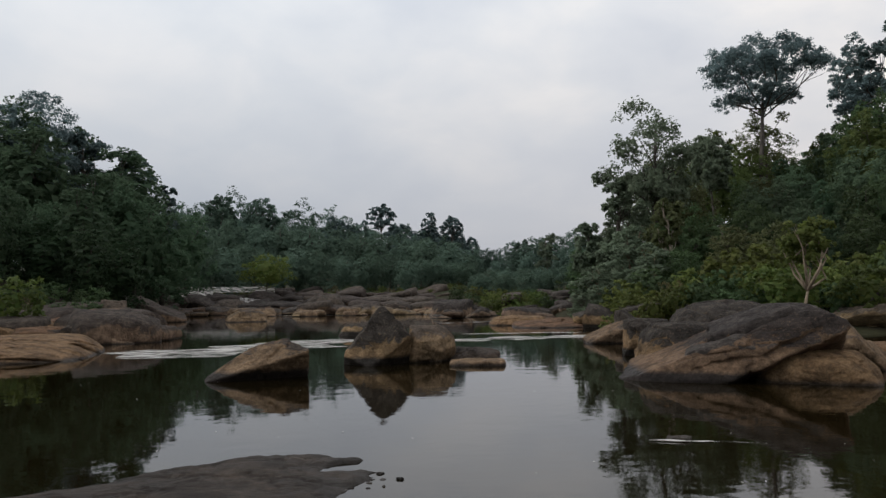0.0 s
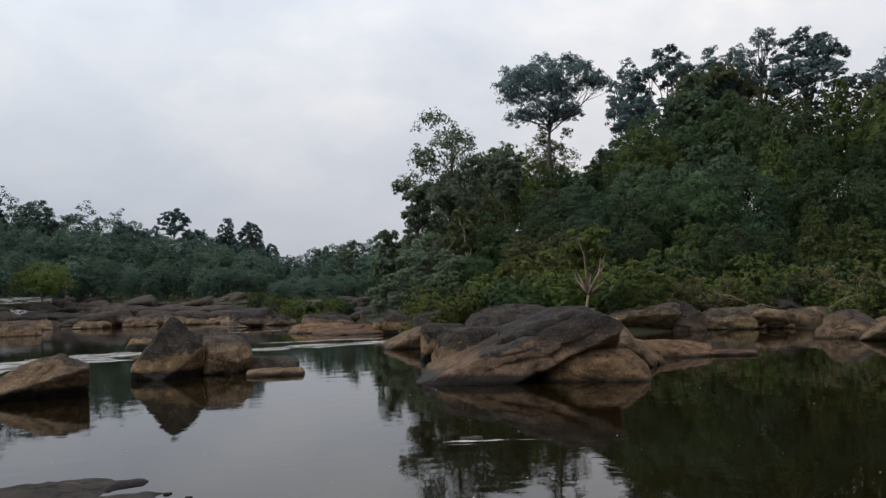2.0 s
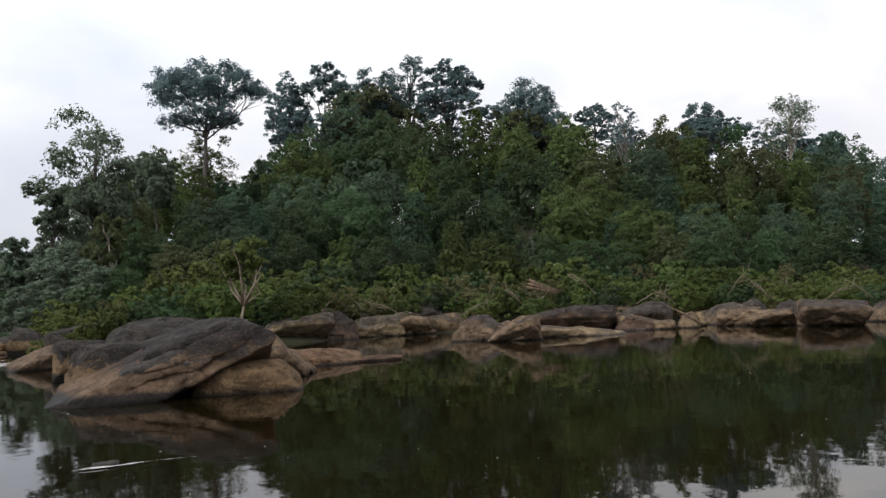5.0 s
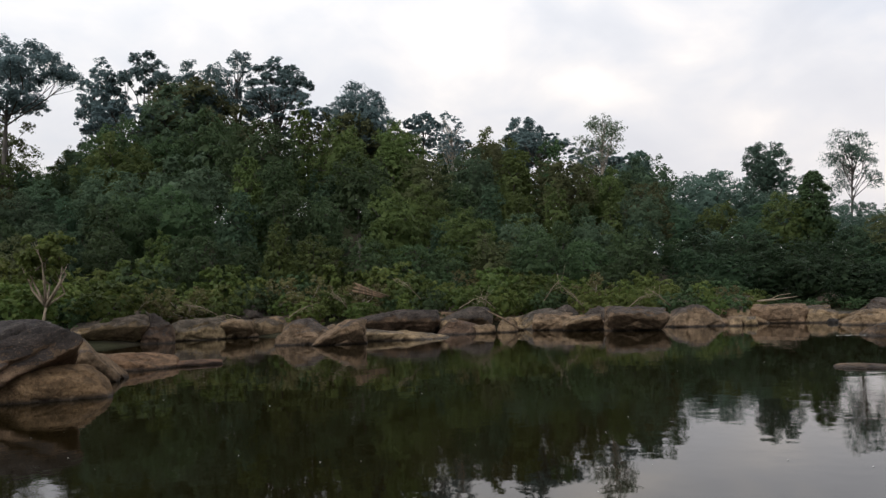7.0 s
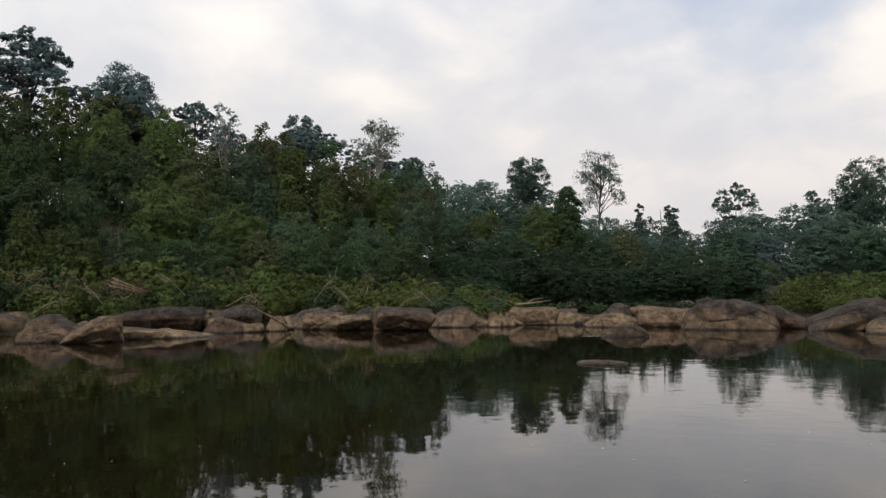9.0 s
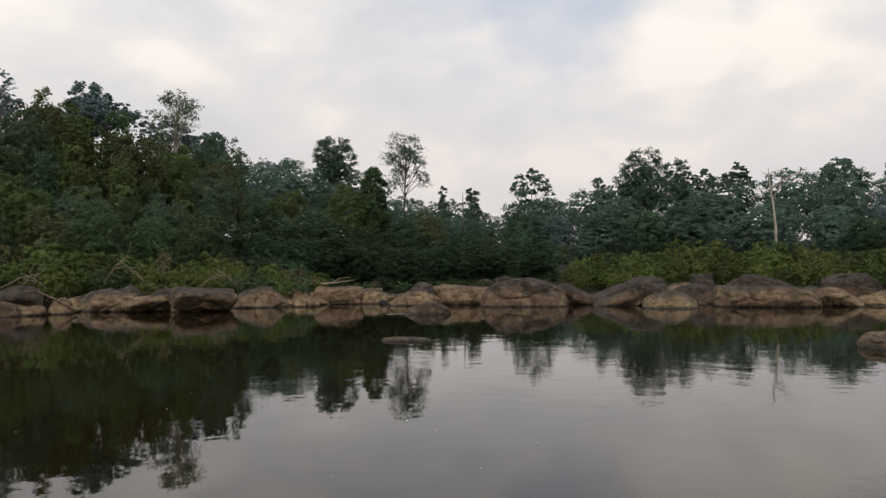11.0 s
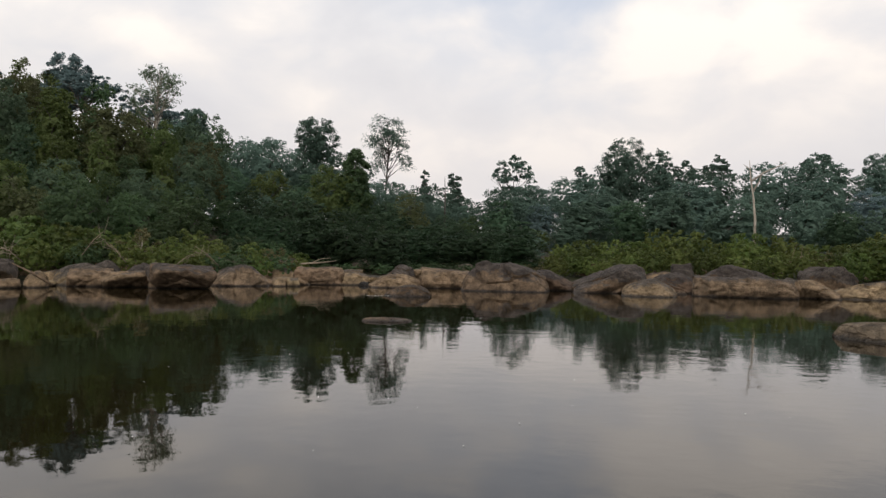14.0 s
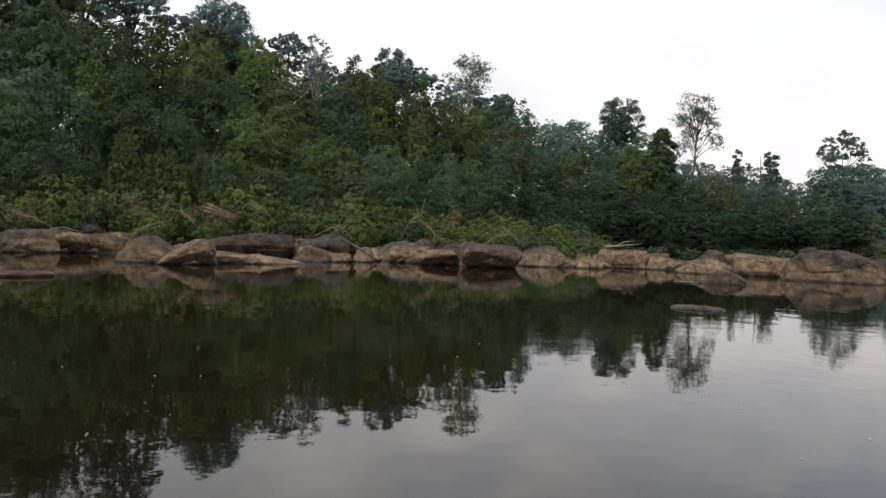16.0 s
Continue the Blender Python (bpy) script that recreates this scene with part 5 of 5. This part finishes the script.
emergent(345, 23.9, 4.4, 1.6, 1.9, 36.5, "airy", LEAF_LIME, "small pale-barked tree with forked limbs and thin leaves on the bank", BARK_TAN, clumps=80, per=26, leaf=0.22, limbs=8, name="pale_tree", lean=0.10, thick=0.024, arm=0.55, stem=0.36, crook=0.22)
emergent(346, 15.7, 6.5, 2.8, 1.2, 50, "airy", LEAF_OLIVE, "thin pale-limbed tree in front of the forest", BARK_PALE, clumps=116, per=24, leaf=0.3, limbs=14, name="pale_tree", arm=0.5)
_bush = make_tree("olive_bush", "broad rounded olive-green bush on the rapids' rocks", 281, 5.0, 3.8, 0.2, "dome", 90, 24, 0.30, LEAF_LIME, BARK, 0.08, 4, fork=0.4, category="shrub", dense=160)
_bush.matrix_basis = pose(*polar(-12.4, 101), 2.3)
plant("shrub", _rng, *polar(-28.5, 41), 2.9, 1.8, 0)
for _a, _d, _h in ((9.6, 47, 1.3), (10.8, 45, 1.5), (11.6, 44, 1.2), (12.6, 43, 1.3)):
    plant("shrub", _rng, *polar(_a, _d), _h, 1.1, 0)


# templates that no place uses are taken out again
for _options in KINDS.values():
    for _ob in list(_options):
        if _ob.name not in USED:
            for _c in list(_ob.children_recursive):
                bpy.data.objects.remove(_c)
            bpy.data.objects.remove(_ob)

# ---------------- dead wood ----------------
def wood(name, label, path, radii, mat, category, twigs=(), sides=8):
    root = new(name)
    base = Vector(path[0])
    root.location = base
    rel = [Vector(p) - base for p in path]
    bumps = [r * (1 + 0.12 * math.sin(i * 2.7)) for i, r in enumerate(radii)]
    part("stem", mesh_of("stem", *tube(rel, bumps, sides), mat), root)
    for tw in twigs:
        pts = [Vector(p) - base for p in tw[0]]
        part("branch", mesh_of("branch", *tube(pts, tw[1], 5), mat), root)
    return tagged(root, label, category)


# a bleached snag over the far shrubs
wood("dead_tree", "bleached bare dead tree standing above the shrubs", [(63.4, -14.4, 0.8), (63.4, -14.45, 4.4), (63.4, -14.3, 6.2), (63.4, -14.1, 7.5), (63.4, -14.0, 8.9)],
     [0.11, 0.09, 0.075, 0.055, 0.02], BARK_PALE, "tree", (([(63.4, -14.1, 7.3), (63.3, -15.1, 8.0), (63.0, -16.6, 8.7)], [0.09, 0.06, 0.02]),
     ([(63.4, -14.3, 6.6), (63.4, -14.7, 7.3), (63.4, -15.0, 8.1)], [0.07, 0.05, 0.02]), ([(63.4, -14.05, 8.2), (63.5, -13.6, 8.6)], [0.05, 0.02])))
wood("snag", "thin bare snag in the far woods", [(121, 17.6, 2.0), (121, 17.5, 10.0), (121, 17.6, 13.2)], [0.14, 0.10, 0.03], BARK, "tree")
for _o, _r, _k in ((0.0, 0.07, 0.2), (0.24, 0.06, 0.9), (-0.20, 0.065, -0.5), (0.10, 0.045, 1.3)):
    wood("fallen_log", "split weathered log lodged among shrubs", [(26.85 + _k * 0.12, 27.65 - _k * 0.06, 2.20 + _o * 0.75), (27.1, 27.25, 2.04 + _o * 0.62), (27.4, 26.9, 1.88 + _o * 0.42), (27.75 + _k * 0.14, 26.5 - _k * 0.1, 1.70 + _o * 0.22)], [_r * 0.6, _r, _r * 0.9, _r * 0.5], WOOD_DRIFT, "log")
for _x, _y, _h in ((26.7, 27.1, 1.45), (27.3, 26.5, 1.25)):
    plant("shrub", _rng, _x, _y, _h, 0.95, pick=0)
wood("driftwood", "bleached driftwood branch stranded on rocks", [(38.2, 12.6, 0.95), (38.5, 11.9, 1.0), (38.9, 11.0, 1.12)], [0.05, 0.04, 0.015], BARK_TAN, "driftwood",
     (([(38.4, 12.2, 0.97), (38.5, 11.7, 1.2), (38.6, 11.2, 1.26)], [0.03, 0.02, 0.01]),))
wood("driftwood", "bare branch leaning from the bank onto rocks", [(29.0, 19.6, 0.1), (28.7, 20.2, 0.55), (28.4, 20.9, 0.95)], [0.06, 0.05, 0.025], WOOD_DRIFT, "driftwood")

# bare branches poking out of the brush over the rocks: compass angle, distance, height, length, slant
_rng = np.random.RandomState(88)
for _a, _d, _z, _len, _up in ((34.8, 38.2, 1.5, 1.5, 0.35), (36.4, 38.0, 1.3, 1.1, 0.1), (39.6, 38.6, 1.2, 1.3, 0.5), (48.9, 38.4, 1.9, 1.6, 0.9), (51.6, 37.6, 1.4, 1.5, 0.4), (54.2, 38.6, 1.3, 1.2, 0.7), (57.6, 38.8, 1.6, 1.5, 1.2),
                              (60.3, 38.6, 1.3, 1.3, 1.0), (63.4, 38.4, 1.2, 1.2, 0.6), (66.2, 39.0, 1.2, 1.4, 0.8), (43.8, 38.4, 1.5, 1.2, 1.1), (104.5, 45.0, 1.5, 1.4, 0.5)):
    _x, _y = polar(_a, _d)
    _side = Vector((_y, -_x, 0)).normalized() * _rng.choice((-1, 1))
    _dir = (_side + Vector((0, 0, _up))).normalized() * _len
    _foot = Vector((_x, _y, _z - 0.35))
    _knee, _end = _foot + _dir * 0.5 + Vector((0, 0, 0.12)), _foot + _dir
    _twigs = tuple(([_foot + _dir * k, _foot + _dir * (k + 0.2) + Vector(_rng.normal(size=3)) * 0.16, _foot + _dir * (k + 0.4) + Vector(_rng.normal(size=3)) * 0.26], [0.013, 0.009, 0.004]) for k in (0.3, 0.45, 0.6, 0.7))
    wood("bare_branch", "bare pale branch leaning out of the brush", [_foot, _knee, _end], [0.024, 0.018, 0.007], BARK_TAN, "branch", _twigs, 6)

wood("twig", "thin grey twig lying on the rock shelf", [(-1.68, 8.78, 0.075), (-1.52, 8.6, 0.085), (-1.40, 8.38, 0.075)], [0.005, 0.006, 0.003], BARK, "twig", (([(-1.54, 8.62, 0.085), (-1.46, 8.62, 0.10), (-1.36, 8.56, 0.09)], [0.005, 0.004, 0.002]),))


# ---------------- white water ----------------
def foam(label, line, width, seed, z=0.012, lift=0.0, tilt=0.0):
    """A ragged strip of foam lying on the river along a line."""
    rng = np.random.RandomState(seed)
    pts = [Vector((*p, 0)) for p in line]
    verts, faces, n, m = [], [], 60, 9
    for i in range(n):
        k = i / (n - 1) * (len(pts) - 1)
        a = min(int(k), len(pts) - 2)
        c = pts[a].lerp(pts[a + 1], k - a)
        d = (pts[a + 1] - pts[a]).normalized()
        side = Vector((-d.y, d.x, 0))
        wob = noise.noise(Vector((k * 1.7, seed, 0))) * 0.5
        half = width * 0.5 * (0.55 + 0.45 * noise.noise(Vector((k * 2.3, seed, 5)))) * math.sin(math.pi * (0.04 + 0.92 * i / (n - 1))) ** 0.4
        for j in range(m):
            o = (j / (m - 1) - 0.5) * 2
            q = c + side * (half * o + wob * width * 0.3)
            verts.append((q.x, q.y, z + lift * i / (n - 1) + tilt * o + 0.03 * max(0.0, noise.noise(Vector((q.x * 2, q.y * 2, seed)))) * (1 - abs(o))))
    for i in range(n - 1):
        for j in range(m - 1):
            a = i * m + j
            faces.append((a, a + 1, a + m + 1, a + m))
    tagged(new("foam", mesh_of("foam", verts, faces, FOAM)), label, "foam", kind="stuff")


foam("white foam where the stream slides past rocks", [(-11.0, 27.0), (-8.2, 25.6), (-6.4, 27.6), (-5.6, 31.0), (-3.6, 32.6)], 6.6, 1)
foam("thin line of foam across the stream", [(-5.8, 31.4), (-3.8, 32.6), (-1.8, 31.0)], 0.9, 2)
foam("white foam where the stream slides past rocks", [(0.3, 31.0), (2.5, 32.5), (5.8, 33.0), (6.6, 34.0)], 4.0, 3)
foam("white foam beside the low slab", [(0.8, 36.0), (3.5, 36.6), (6.4, 36.2)], 1.6, 4)
foam("white water sliding over the falls upstream", [(-34, 97), (-30, 98), (-26, 99), (-21, 100)], 2.8, 5, 2.7, 0.0, 0.35)
foam("white water spilling over a ledge", [(-33, 93), (-30, 93.5), (-27, 94)], 2.6, 11, 2.1, 0.0, 0.35)
foam("white water tumbling between boulders", [(-28, 92), (-24, 88), (-23, 84)], 3.0, 6, 0.9, -0.8)
foam("white water tumbling between boulders", [(-16, 90), (-13, 86), (-11, 82)], 2.0, 7, 0.6, -0.5)
foam("white water at the pool's edge", [(-24, 83), (-16, 82), (-8, 82), (-2, 80)], 1.6, 8, 0.03)
foam("ripples and foam trailing from a sunken stone", [(2.45, 9.8), (2.9, 9.72), (3.3, 9.66), (3.75, 9.5)], 0.12, 13)
foam("white water tumbling between boulders", [(-30.0, 90.0), (-27.5, 88.5)], 1.6, 21, 0.75, -0.5, 0.2)
foam("white water tumbling between boulders", [(-20.0, 86.0), (-18.0, 84.5)], 1.2, 22, 0.35, -0.25, 0.15)
foam("white water tumbling between boulders", [(-9.0, 86.0), (-6.5, 84.0)], 1.3, 23, 0.4, -0.3, 0.15)
foam("white water tumbling between boulders", [(-24.5, 95.0), (-21.0, 93.0)], 1.8, 24, 1.5, -0.4, 0.3)
foam("white water along the foot of the rapids", [(-17.5, 76.5), (-13.0, 75.0), (-9.5, 74.6)], 0.9, 25, 0.03)
foam("white water along the foot of the rapids", [(-2.5, 72.0), (1.0, 70.5), (3.6, 69.6)], 1.1, 26, 0.03)
foam("thin line of foam across the stream", [(-0.6, 50.0), (1.6, 51.0), (3.2, 52.4)], 0.7, 27)
foam("thin foam line on calm water", [(28.4, 6.9), (28.6, 6.1), (28.8, 5.3)], 0.5, 9)
foam("white trickle between boulders", [(38.0, -0.2), (38.6, -0.9), (39.5, -1.3)], 0.7, 10, 0.12, 0.15)


def flecks():
    """Flecks of foam adrift on the calm pool."""
    rng = np.random.RandomState(4)
    verts, faces = [], []
    for _ in range(130):
        a, d = rng.uniform(-25, 110), rng.uniform(6.5, 20)
        x, y = polar(a, d)
        r = rng.uniform(0.004, 0.010)
        o = len(verts)
        for k in range(6):
            t = k * math.pi / 3 + rng.uniform(-0.3, 0.3)
            verts.append((x + r * math.cos(t) * 1.5, y + r * math.sin(t), 0.005))
        verts.append((x, y, 0.005 + r * 0.5))
        faces += [(o + k, o + (k + 1) % 6, o + 6) for k in range(6)]
    m, t, bsdf, _ = material("foam_flecks")
    n = noise_node(t, None, 30.0)
    link(t, mix_node(t, n, (0.34, 0.33, 0.30), (0.55, 0.54, 0.50)), bsdf.inputs["Base Color"])
    tagged(new("foam_flecks", mesh_of("foam_flecks", verts, faces, m)), "scattered white flecks of foam adrift on the river", "foam", kind="stuff")


flecks()
